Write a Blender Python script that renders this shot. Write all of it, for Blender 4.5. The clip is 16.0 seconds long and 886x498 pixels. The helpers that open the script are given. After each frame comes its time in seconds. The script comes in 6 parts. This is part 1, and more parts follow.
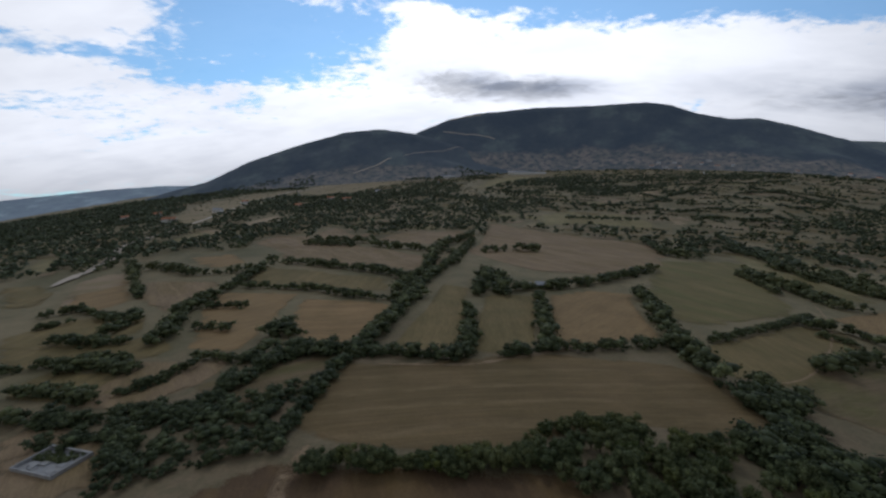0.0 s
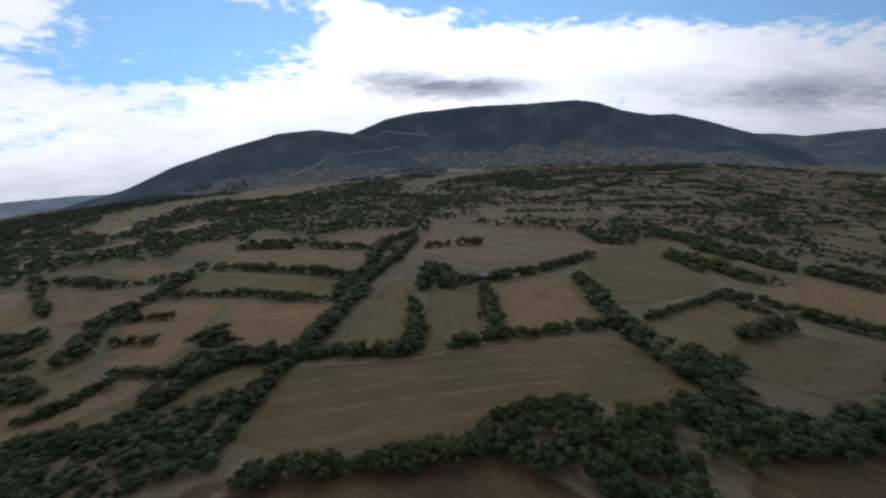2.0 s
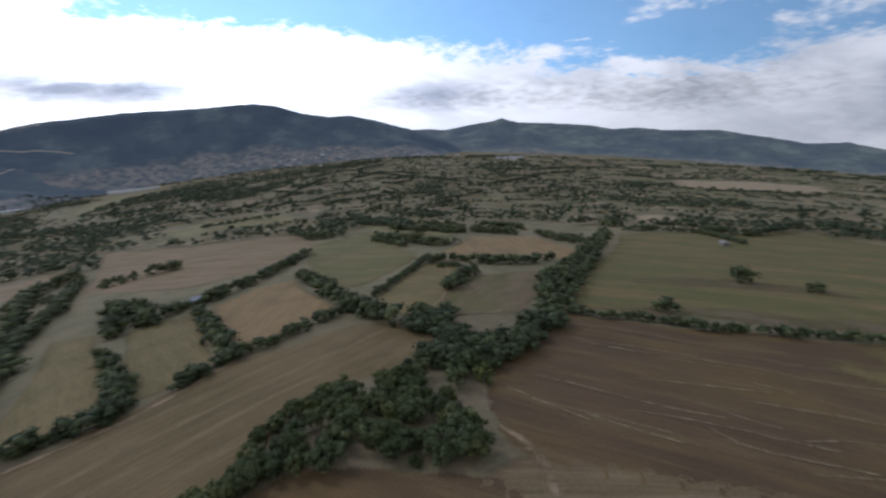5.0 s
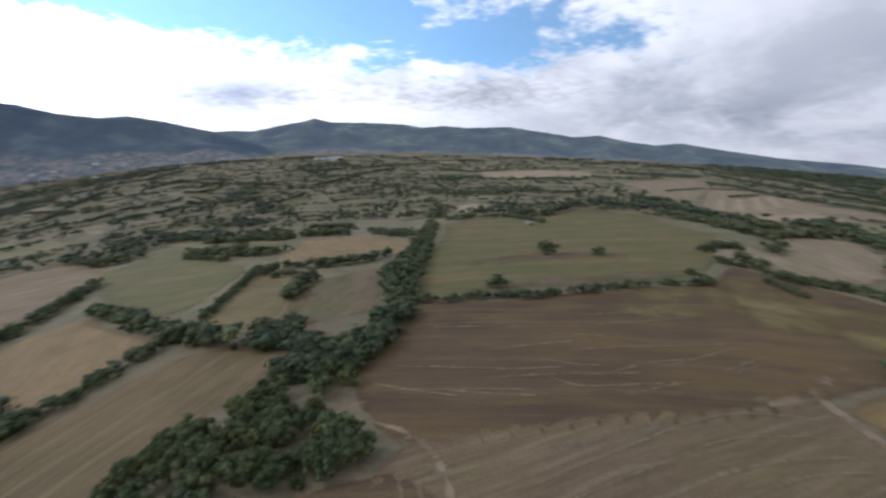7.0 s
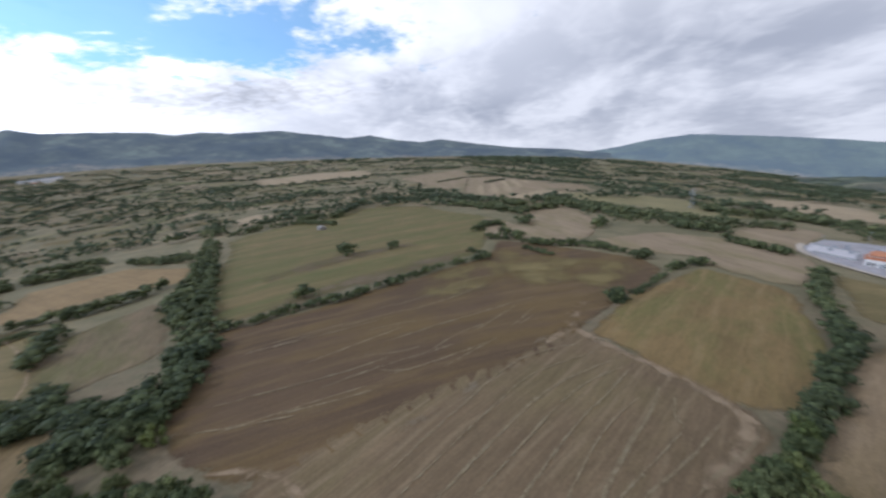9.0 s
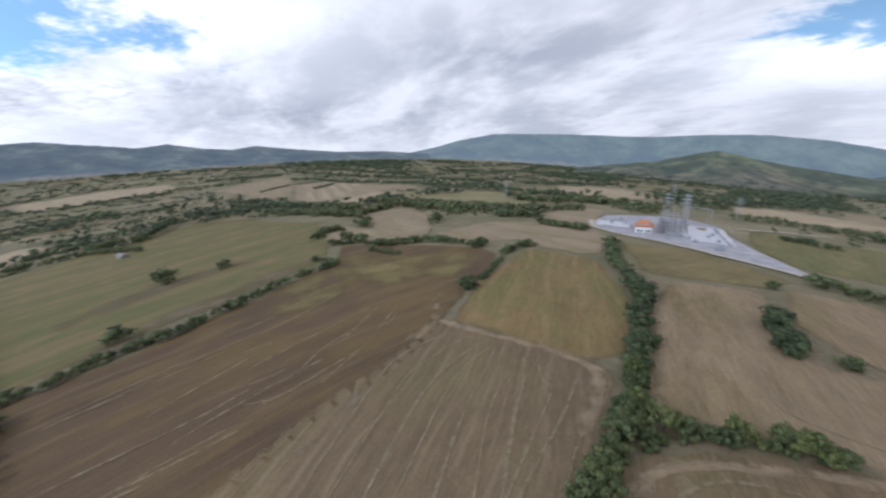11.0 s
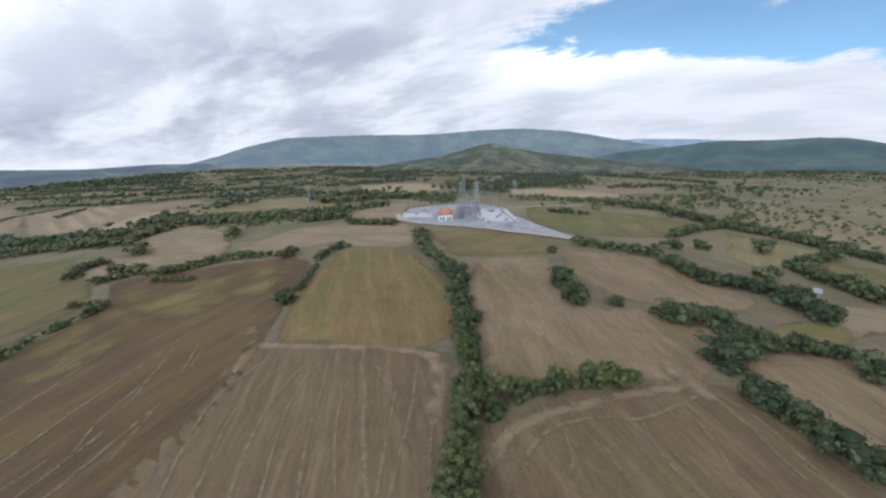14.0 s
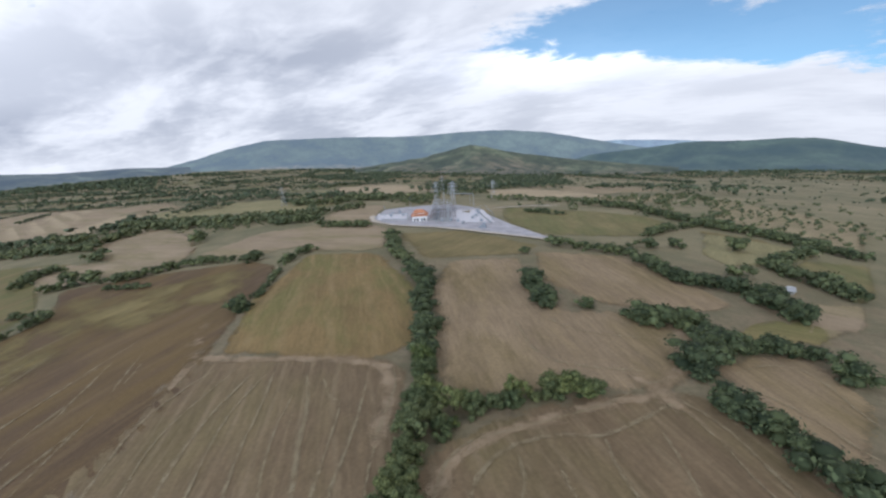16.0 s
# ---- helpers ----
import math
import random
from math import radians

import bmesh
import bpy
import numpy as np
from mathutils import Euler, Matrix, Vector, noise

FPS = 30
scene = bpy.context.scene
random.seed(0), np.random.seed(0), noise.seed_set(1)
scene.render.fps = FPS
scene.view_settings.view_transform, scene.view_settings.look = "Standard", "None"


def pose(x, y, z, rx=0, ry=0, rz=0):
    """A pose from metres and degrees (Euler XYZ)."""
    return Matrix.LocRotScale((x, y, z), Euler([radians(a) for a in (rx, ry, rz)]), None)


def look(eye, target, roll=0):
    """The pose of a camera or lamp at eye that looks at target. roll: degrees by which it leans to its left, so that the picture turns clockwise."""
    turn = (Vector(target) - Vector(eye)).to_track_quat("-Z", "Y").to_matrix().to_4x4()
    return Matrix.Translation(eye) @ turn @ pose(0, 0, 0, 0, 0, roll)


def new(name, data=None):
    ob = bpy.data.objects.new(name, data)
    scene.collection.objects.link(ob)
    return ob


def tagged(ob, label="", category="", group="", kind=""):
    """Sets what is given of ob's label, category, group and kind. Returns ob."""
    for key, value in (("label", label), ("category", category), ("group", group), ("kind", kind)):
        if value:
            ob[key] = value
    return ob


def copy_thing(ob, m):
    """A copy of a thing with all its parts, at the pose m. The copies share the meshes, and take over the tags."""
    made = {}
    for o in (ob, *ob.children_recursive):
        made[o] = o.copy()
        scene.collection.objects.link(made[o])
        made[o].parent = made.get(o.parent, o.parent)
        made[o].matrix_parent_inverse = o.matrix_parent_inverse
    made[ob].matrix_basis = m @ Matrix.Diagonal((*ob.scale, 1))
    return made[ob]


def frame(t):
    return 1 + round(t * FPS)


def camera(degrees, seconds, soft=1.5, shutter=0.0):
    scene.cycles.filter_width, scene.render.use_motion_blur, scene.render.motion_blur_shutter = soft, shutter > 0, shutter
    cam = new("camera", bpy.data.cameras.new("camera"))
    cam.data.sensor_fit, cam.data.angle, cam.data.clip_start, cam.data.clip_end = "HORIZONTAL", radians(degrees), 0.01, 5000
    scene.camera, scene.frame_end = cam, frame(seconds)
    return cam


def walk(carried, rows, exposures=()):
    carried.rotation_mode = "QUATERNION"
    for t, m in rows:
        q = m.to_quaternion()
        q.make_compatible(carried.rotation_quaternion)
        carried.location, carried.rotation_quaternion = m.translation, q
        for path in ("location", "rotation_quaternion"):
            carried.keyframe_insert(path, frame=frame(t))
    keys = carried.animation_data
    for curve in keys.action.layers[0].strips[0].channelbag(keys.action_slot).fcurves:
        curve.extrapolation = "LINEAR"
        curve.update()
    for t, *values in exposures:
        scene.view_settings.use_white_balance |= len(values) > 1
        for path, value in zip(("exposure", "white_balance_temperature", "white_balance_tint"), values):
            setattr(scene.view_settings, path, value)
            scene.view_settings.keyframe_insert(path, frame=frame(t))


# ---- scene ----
# ---- camera and flight ----
cam = camera(90.41, 16.0, soft=2.4, shutter=0.9)


def aim(x, y, z, heading, dip, lean):
    """A camera pose from its place, compass heading, dip under the level and lean to its right, in degrees."""
    a, b = radians(heading), radians(dip)
    way = Vector((math.sin(a) * math.cos(b), math.cos(a) * math.cos(b), -math.sin(b)))
    return look((x, y, z), Vector((x, y, z)) + way, -lean)


PATH = [
    (0.0, aim(0.06, 0.05, 62.65, -11.509, 16.051, -0.386)),
    (0.5, aim(0.70, 1.75, 61.05, -10.903, 16.120, -0.363)),
    (1.0, aim(0.77, 2.78, 59.97, -9.690, 16.068, -0.138)),
    (1.5, aim(0.45, 3.50, 59.24, -7.171, 16.065, 0.123)),
    (2.0, aim(0.20, 3.03, 58.97, -3.957, 16.103, 0.406)),
    (2.5, aim(-0.16, 0.68, 59.69, 1.535, 16.155, 1.297)),
    (3.0, aim(-1.21, 1.88, 59.02, 7.913, 16.319, 1.903)),
    (3.5, aim(-1.87, 2.96, 58.44, 14.227, 16.540, 2.157)),
    (4.0, aim(-2.28, 4.17, 57.47, 21.068, 16.721, 2.744)),
    (4.2, aim(-2.01, 4.39, 56.72, 24.061, 16.709, 2.847)),
    (6.3, aim(-5.10, 8.52, 53.42, 46.848, 16.999, 2.519)),
    (6.5, aim(-5.35, 8.79, 53.64, 49.326, 17.214, 2.662)),
    (7.0, aim(-6.50, 9.16, 54.10, 56.670, 17.684, 2.805)),
    (7.5, aim(-8.56, 9.10, 55.89, 64.488, 18.316, 3.195)),
    (8.0, aim(-9.79, 9.70, 56.52, 72.122, 18.737, 3.401)),
    (8.5, aim(-10.88, 10.16, 57.04, 78.460, 19.053, 3.583)),
    (9.0, aim(-10.40, 11.92, 55.52, 84.601, 19.001, 3.629)),
    (9.2, aim(-10.45, 12.97, 55.64, 87.299, 19.154, 3.203)),
    (11.5, aim(-7.56, 19.39, 54.97, 112.532, 20.117, 3.498)),
    (12.0, aim(-6.75, 20.41, 55.18, 118.369, 20.498, 3.478)),
    (12.5, aim(-5.60, 20.52, 54.76, 124.113, 20.735, 3.297)),
    (13.0, aim(-4.75, 19.97, 54.26, 128.894, 20.898, 3.258)),
    (13.5, aim(-4.36, 18.99, 53.75, 132.138, 20.967, 3.205)),
    (14.0, aim(-4.02, 17.81, 53.16, 132.959, 20.920, 3.155)),
    (14.5, aim(-4.00, 15.96, 52.48, 133.229, 20.843, 3.201)),
    (15.0, aim(-3.95, 13.69, 51.71, 133.867, 20.808, 3.250)),
    (15.5, aim(-3.82, 11.34, 50.96, 134.605, 20.772, 3.218)),
    (16.0, aim(-3.69, 8.77, 50.31, 135.105, 20.787, 3.145)),
]
EXPOSURE = [(0.0, -1.29, 5850, 15), (2.0, -1.19, 5800, 15), (4.0, -0.82, 5650, 16), (6.4, -0.25, 5650, 17), (9.0, 0.09, 5680, 17), (12.0, 0.25, 5700, 16), (16.0, 0.28, 5750, 15)]
walk(cam, PATH, EXPOSURE)

# ---- sky and sun ----
SUN_HEADING, SUN_HEIGHT = -12.0, 34.0
world = bpy.data.worlds.new("cloudy_sky")
scene.world = world
world.use_nodes = True
wt = world.node_tree
wt.nodes.clear()


def wmath(op, a, b=None, c=None, clamp=False):
    n = wt.nodes.new("ShaderNodeMath")
    n.operation, n.use_clamp = op, clamp
    for i, v in enumerate((a, b, c)):
        if v is None:
            continue
        if isinstance(v, (int, float)):
            n.inputs[i].default_value = v
        else:
            wt.links.new(v, n.inputs[i])
    return n.outputs[0]


def wrange(v, lo, hi):
    n = wt.nodes.new("ShaderNodeMapRange")
    n.interpolation_type = "SMOOTHSTEP"
    wt.links.new(v, n.inputs[0])
    n.inputs[1].default_value, n.inputs[2].default_value = lo, hi
    return n.outputs[0]


wtex = wt.nodes.new("ShaderNodeTexCoord")
wsep = wt.nodes.new("ShaderNodeSeparateXYZ")
wt.links.new(wtex.outputs["Generated"], wsep.inputs[0])
wx, wy, wz = wsep.outputs[0], wsep.outputs[1], wsep.outputs[2]
# the land falls away on all sides, so the skyline lies seven degrees under the level
wzl = wmath("ADD", wz, 0.125)
wcomb = wt.nodes.new("ShaderNodeCombineXYZ")
for i, v in enumerate((wx, wy, wmath("ADD", wmath("MULTIPLY", wmath("MAXIMUM", wzl, 0.0), 1.2), 0.07))):
    wt.links.new(v, wcomb.inputs[i])
skytex = wt.nodes.new("ShaderNodeTexSky")
skytex.sky_type, skytex.sun_disc = "NISHITA", False
skytex.sun_elevation, skytex.sun_rotation = radians(SUN_HEIGHT), radians(SUN_HEADING)
skytex.air_density, skytex.dust_density, skytex.ozone_density = 1.0, 0.0, 2.5
wt.links.new(wcomb.outputs[0], skytex.inputs[0])

heading = wmath("MULTIPLY", wmath("ARCTAN2", wx, wy), 57.2958)
height = wmath("MULTIPLY", wmath("ARCSINE", wz), 57.2958)


def patch(h, e, sh, se):
    """A soft oval in the sky round a heading and a height, in degrees."""
    a = wmath("MULTIPLY", wmath("WRAP", wmath("SUBTRACT", heading, h), 180.0, -180.0), 1 / sh)
    b = wmath("MULTIPLY", wmath("SUBTRACT", height, e), 1 / se)
    q = wmath("ADD", wmath("MULTIPLY", a, a), wmath("MULTIPLY", b, b))
    return wmath("EXPONENT", wmath("MULTIPLY", q, -1.0))


def fleece(scale, detail, rough, lift, stretch, twist=0.6, along=1.0):
    """Cloud noise on a flat layer overhead, so that it closes up towards the skyline."""
    inv = wmath("DIVIDE", 1.0, wmath("ADD", wmath("MAXIMUM", wzl, 0.0), lift))
    comb = wt.nodes.new("ShaderNodeCombineXYZ")
    wt.links.new(wmath("MULTIPLY", wmath("MULTIPLY", wx, inv), along), comb.inputs[0])
    wt.links.new(wmath("MULTIPLY", wmath("MULTIPLY", wy, inv), stretch), comb.inputs[1])
    n = wt.nodes.new("ShaderNodeTexNoise")
    n.inputs["Scale"].default_value, n.inputs["Detail"].default_value = scale, detail
    n.inputs["Roughness"].default_value, n.inputs["Distortion"].default_value = rough, twist
    wt.links.new(comb.outputs[0], n.inputs["Vector"])
    return n.outputs["Fac"]


def total(items):
    acc = items[0]
    for it in items[1:]:
        acc = wmath("ADD", acc, it)
    return acc


cover = fleece(1.9, 9.0, 0.58, 0.14, 1.0)
shade = fleece(1.6, 5.0, 0.5, 0.24, 1.25, 0.3, 0.75)
# clear gaps and cloud banks: heading, height, half-widths, weight
BANKS = [(-30, 10, 10, 3.6, -0.42), (-36, 5, 7, 1.4, -0.20), (-47, 6.3, 5, 0.9, -0.18), (-50, 1.5, 16, 1.2, -0.10), (-42, -1.5, 12, 0.9, -0.10), (4, 13.6, 16, 1.5, -0.34), (25, 12.6, 13, 2.0, -0.34),
         (47, 9.6, 7, 2.0, -0.30), (40, 11.5, 18, 1.8, -0.32), (63.5, 7.3, 6, 2.4, -0.42), (80, 6.5, 4, 2.2, -0.20), (84, 3.2, 4, 0.7, -0.16), (157, 4.4, 10, 3.0, -0.50), (173, 3.0, 8, 3.0, -0.32), (150, -1.5, 4, 0.6, -0.18),
         (-6, 4.3, 10, 2.0, 0.32), (34, 2.6, 14, 2.2, 0.30), (62, 1.6, 14, 2.2, 0.2), (-49, 10, 8, 3.0, 0.30), (-14, 9, 4.5, 4.0, 0.34), (10, 6.4, 24, 3.4, 0.42), (-52, 3, 9, 2.0, 0.10), (112, 5, 30, 8.0, 0.42), (150, -1.2, 14, 2.0, 0.45), (-20, 1, 30, 2.5, 0.25),
         (60, -0.5, 40, 2.6, 0.32), (225, 20, 70, 30, 0.2), (105, -5.5, 60, 3.0, 0.45), (-35, -4, 30, 3.0, 0.35), (165, -5, 30, 3.0, 0.4)]
cover = total([cover] + [wmath("MULTIPLY", patch(h, e, sh, se), w) for h, e, sh, se, w in BANKS])
wisps = fleece(9.0, 6.0, 0.62, 0.14, 1.0, 0.4)
puffs = fleece(22.0, 5.0, 0.6, 0.16, 1.0, 0.3)
crisp = wmath("MULTIPLY_ADD", patch(-10, 8, 75, 40), 0.6, 0.4)
cover = total([cover, wmath("MULTIPLY", crisp, total([wmath("MULTIPLY", wmath("SUBTRACT", wisps, 0.5), 0.62), wmath("MULTIPLY", wmath("SUBTRACT", puffs, 0.5), 0.34)]))])
mask = wmath("MULTIPLY_ADD", wrange(cover, 0.39, 0.62), 0.88, 0.12)
# grey undersides
GREY = [(-6, 4.7, 6, 1.3, 0.5), (3, 4.2, 8, 1.0, 0.4), (38, 2.6, 15, 2.0, 0.45), (74, 2.3, 14, 2.0, 0.35), (118, 3.5, 26, 5.0, 0.28), (122, -3.5, 24, 3.5, 0.10), (88, -2, 18, 2.5, 0.25), (128, -5.5, 40, 3.0, 0.12)]
grey = wmath("MULTIPLY", wmath("MULTIPLY_ADD", wrange(total([wmath("MULTIPLY", shade, 0.80), wmath("MULTIPLY", fleece(4.0, 7.0, 0.58, 0.12, 1.5, 0.6), 0.20)]), 0.37, 0.63), 1.2, 0.28), total([0.17] + [wmath("MULTIPLY", patch(h, e, sh, se), w) for h, e, sh, se, w in GREY]))
glow = total([wmath("MULTIPLY", patch(SUN_HEADING, 9, 58, 17), 2.4), wmath("MULTIPLY", patch(152, 1.6, 14, 2.4), 0.45), wmath("MULTIPLY", patch(118, 1, 45, 9), 0.08), wmath("MULTIPLY", patch(78, 9, 16, 6), 0.2), wmath("MULTIPLY", patch(-52, -2, 18, 5), 0.6), 0.75])
wramp = wt.nodes.new("ShaderNodeValToRGB")
wramp.color_ramp.elements[0].color = (1.0, 1.0, 0.962, 1)
wramp.color_ramp.elements[1].color = (0.38, 0.41, 0.455, 1)
wramp.color_ramp.elements[1].position = 0.8
wt.links.new(grey, wramp.inputs[0])
bank = total([patch(-11, 4.5, 5.5, 2.2), patch(-1, 3.9, 7.5, 1.7), wmath("MULTIPLY", patch(36, 2.2, 17, 2.0), 0.62), wmath("MULTIPLY", patch(64, 1.2, 16, 2.4), 0.75), wmath("MULTIPLY", wmath("SUBTRACT", wisps, 0.5), 1.7), wmath("MULTIPLY", wmath("SUBTRACT", cover, 0.6), -0.5)])
lit = wmath("MULTIPLY", glow, wmath("MULTIPLY_ADD", wrange(bank, 0.18, 1.0), -0.40, 1.0))
sky_bg, cloud_bg = wt.nodes.new("ShaderNodeBackground"), wt.nodes.new("ShaderNodeBackground")
# the clear sky is brightest round the sun
wt.links.new(wmath("MULTIPLY_ADD", patch(SUN_HEADING, 20, 85, 50), 0.14, 0.058), sky_bg.inputs["Strength"])
azure = wt.nodes.new("ShaderNodeMix")
azure.data_type, azure.blend_type = "RGBA", "MULTIPLY"
azure.inputs[0].default_value, azure.inputs[7].default_value = 1.0, (1.40, 1.82, 1.68, 1)
wt.links.new(skytex.outputs[0], azure.inputs[6])
wt.links.new(azure.outputs[2], sky_bg.inputs["Color"])
wt.links.new(wramp.outputs[0], cloud_bg.inputs["Color"])
wt.links.new(lit, cloud_bg.inputs["Strength"])
wmix, wout = wt.nodes.new("ShaderNodeMixShader"), wt.nodes.new("ShaderNodeOutputWorld")
wt.links.new(mask, wmix.inputs[0])
wt.links.new(sky_bg.outputs[0], wmix.inputs[1])
wt.links.new(cloud_bg.outputs[0], wmix.inputs[2])
wt.links.new(wmix.outputs[0], wout.inputs[0])

sun = new("sun", bpy.data.lights.new("sun", "SUN"))
sun.data.energy, sun.data.angle, sun.data.color = 0.88, radians(12), (1.0, 0.95, 0.88)
sun.matrix_world = look((0, 0, 0), (-math.sin(radians(SUN_HEADING)) * math.cos(radians(SUN_HEIGHT)),
                                   -math.cos(radians(SUN_HEADING)) * math.cos(radians(SUN_HEIGHT)), -math.sin(radians(SUN_HEIGHT))))


# ---- materials ----
def material(name, rough=0.9):
    m = bpy.data.materials.new(name)
    m.use_nodes = True
    b = m.node_tree.nodes["Principled BSDF"]
    b.inputs["Roughness"].default_value = rough
    b.inputs["Specular IOR Level"].default_value = 0.15
    return m, m.node_tree, b


def node(tree, kind, **kw):
    n = tree.nodes.new(kind)
    for k, v in kw.items():
        n.inputs[k.replace("_", " ")].default_value = v
    return n


def ramp(tree, fac, stops, constant=False):
    r = tree.nodes.new("ShaderNodeValToRGB")
    if constant:
        r.color_ramp.interpolation = "CONSTANT"
    while len(r.color_ramp.elements) < len(stops):
        r.color_ramp.elements.new(0.5)
    for e, (p, c) in zip(r.color_ramp.elements, stops):
        e.position, e.color = p, (*c, 1)
    tree.links.new(fac, r.inputs[0])
    return r.outputs[0]


def mixed(tree, fac, a, b, mode="MIX"):
    n = tree.nodes.new("ShaderNodeMix")
    n.data_type, n.blend_type = "RGBA", mode
    for s, v in ((0, fac), (6, a), (7, b)):
        if isinstance(v, (int, float)):
            n.inputs[s].default_value = v
        elif isinstance(v, tuple):
            n.inputs[s].default_value = (*v, 1)
        else:
            tree.links.new(v, n.inputs[s])
    return n.outputs[2]


def place(tree, turn=0.0, sx=1.0, sy=1.0):
    """World-sized coordinates, turned about the vertical and stretched."""
    g = tree.nodes.new("ShaderNodeNewGeometry")
    m = tree.nodes.new("ShaderNodeMapping")
    m.inputs["Rotation"].default_value = (0, 0, radians(-turn))
    m2 = tree.nodes.new("ShaderNodeMapping")
    m2.inputs["Scale"].default_value = (sx, sy, 1)
    tree.links.new(g.outputs["Position"], m.inputs[0])
    tree.links.new(m.outputs[0], m2.inputs[0])
    return m2.outputs[0]


def noise_of(tree, vec, scale, detail=6.0, rough=0.6):
    n = node(tree, "ShaderNodeTexNoise", Scale=scale, Detail=detail, Roughness=rough)
    tree.links.new(vec, n.inputs["Vector"])
    return n.outputs["Fac"]


def bump(tree, b, fac, strength, distance):
    n = node(tree, "ShaderNodeBump", Strength=strength, Distance=distance)
    tree.links.new(fac, n.inputs["Height"])
    tree.links.new(n.outputs[0], b.inputs["Normal"])


def tint(c, k):
    return tuple(min(1.0, v * k) for v in c)


def thin_edges(m, t, b, cover=None, crumb=2.6):
    """Lets what lies below show through where a cover thins out: at its edges, and where cover (0 to 1) says so."""
    at = t.nodes.new("ShaderNodeAttribute")
    at.attribute_name = "core"
    show = ramp(t, at.outputs["Fac"], [(0.0, (0, 0, 0)), (1.0, (1, 1, 1))])
    if cover is not None:
        show = mixed(t, 1.0, show, cover, "MULTIPLY")
    # tufts and crumbs: at each place the cover is either there or not
    crumbs = ramp(t, noise_of(t, place(t), crumb, 3.0, 0.6), [(0.30, (0, 0, 0)), (0.70, (1, 1, 1))])
    test = t.nodes.new("ShaderNodeMath")
    test.operation = "GREATER_THAN"
    t.links.new(show, test.inputs[0])
    t.links.new(crumbs, test.inputs[1])
    show = test.outputs[0]
    clear, mix = t.nodes.new("ShaderNodeBsdfTransparent"), t.nodes.new("ShaderNodeMixShader")
    t.links.new(show, mix.inputs[0])
    t.links.new(clear.outputs[0], mix.inputs[1])
    t.links.new(b.outputs[0], mix.inputs[2])
    t.links.new(mix.outputs[0], t.nodes["Material Output"].inputs[0])


def field_material(name, dark, light, turn=0.0, rows=0.0, row_tint=None, row_width=0.5, line=0.25, green=None):
    """Crop ground: grain and stains, fine drill lines and, where rows > 0, broad pale tracks that many metres apart."""
    m, t, b = material(name)
    warm = lambda c: c and (c[0] * 1.36, c[1] * 1.15, c[2] * 0.98)
    dark, light, row_tint, green = warm(dark), warm(light), warm(row_tint), warm(green)
    flat = place(t)
    along = place(t, turn, 0.06, 1.0)
    big = noise_of(t, flat, 0.045, 5.0, 0.6)
    col = ramp(t, big, [(0.32, dark), (0.68, light)])
    if green:
        patchy = ramp(t, noise_of(t, place(t, turn, 0.35, 1.0), 0.06, 4.0), [(0.45, (0, 0, 0)), (0.62, (1, 1, 1))])
        col = mixed(t, patchy, col, green)
    fine = noise_of(t, along, 1.1, 4.0, 0.6)
    col = mixed(t, line, col, ramp(t, fine, [(0.3, tint(dark, 0.6)), (0.7, tint(light, 1.35))]), "MIX")
    wide = noise_of(t, place(t, turn, 0.03, 1.0), 0.22, 3.0, 0.55)
    col = mixed(t, 0.55, col, ramp(t, wide, [(0.3, (0.78, 0.78, 0.78)), (0.7, (1.16, 1.16, 1.16))]), "MULTIPLY")
    if rows:
        shift = noise_of(t, place(t, turn, 0.35, 0.5), 0.05, 3.0, 0.5)
        for period, width, much in ((rows, row_width, 0.85), (rows * 0.43, row_width * 0.8, 0.4)):
            w = t.nodes.new("ShaderNodeTexWave")
            w.wave_type, w.bands_direction, w.wave_profile = "BANDS", "Y", "SIN"
            for k, v in (("Scale", 0.314 / period), ("Distortion", 5.0), ("Detail", 3.0), ("Detail Scale", 0.7), ("Detail Roughness", 0.55)):
                w.inputs[k].default_value = v
            t.links.new(place(t, turn, 0.14, 1.0), w.inputs["Vector"])
            sway = t.nodes.new("ShaderNodeMath")
            sway.operation, sway.inputs[1].default_value = "MULTIPLY", 9.0
            t.links.new(shift, sway.inputs[0])
            t.links.new(sway.outputs[0], w.inputs["Phase Offset"])
            stripe = ramp(t, w.outputs["Fac"], [(1 - 2 * width, (0, 0, 0)), (1.0, (much, much, much))])
            broken = ramp(t, noise_of(t, place(t, turn, 0.3, 1.0), 0.3, 5.0, 0.65), [(0.38, (0.05, 0.05, 0.05)), (0.62, (1, 1, 1))])
            col = mixed(t, mixed(t, 1.0, stripe, broken, "MULTIPLY"), col, row_tint)
    grain = noise_of(t, flat, 1.6, 8.0, 0.7)
    col = mixed(t, 0.5, col, ramp(t, grain, [(0.25, (0.55, 0.55, 0.55)), (0.75, (1.35, 1.35, 1.35))]), "MULTIPLY")
    t.links.new(col, b.inputs["Base Color"])
    bump(t, b, fine, 0.5, 0.25)
    thin_edges(m, t, b)
    return m


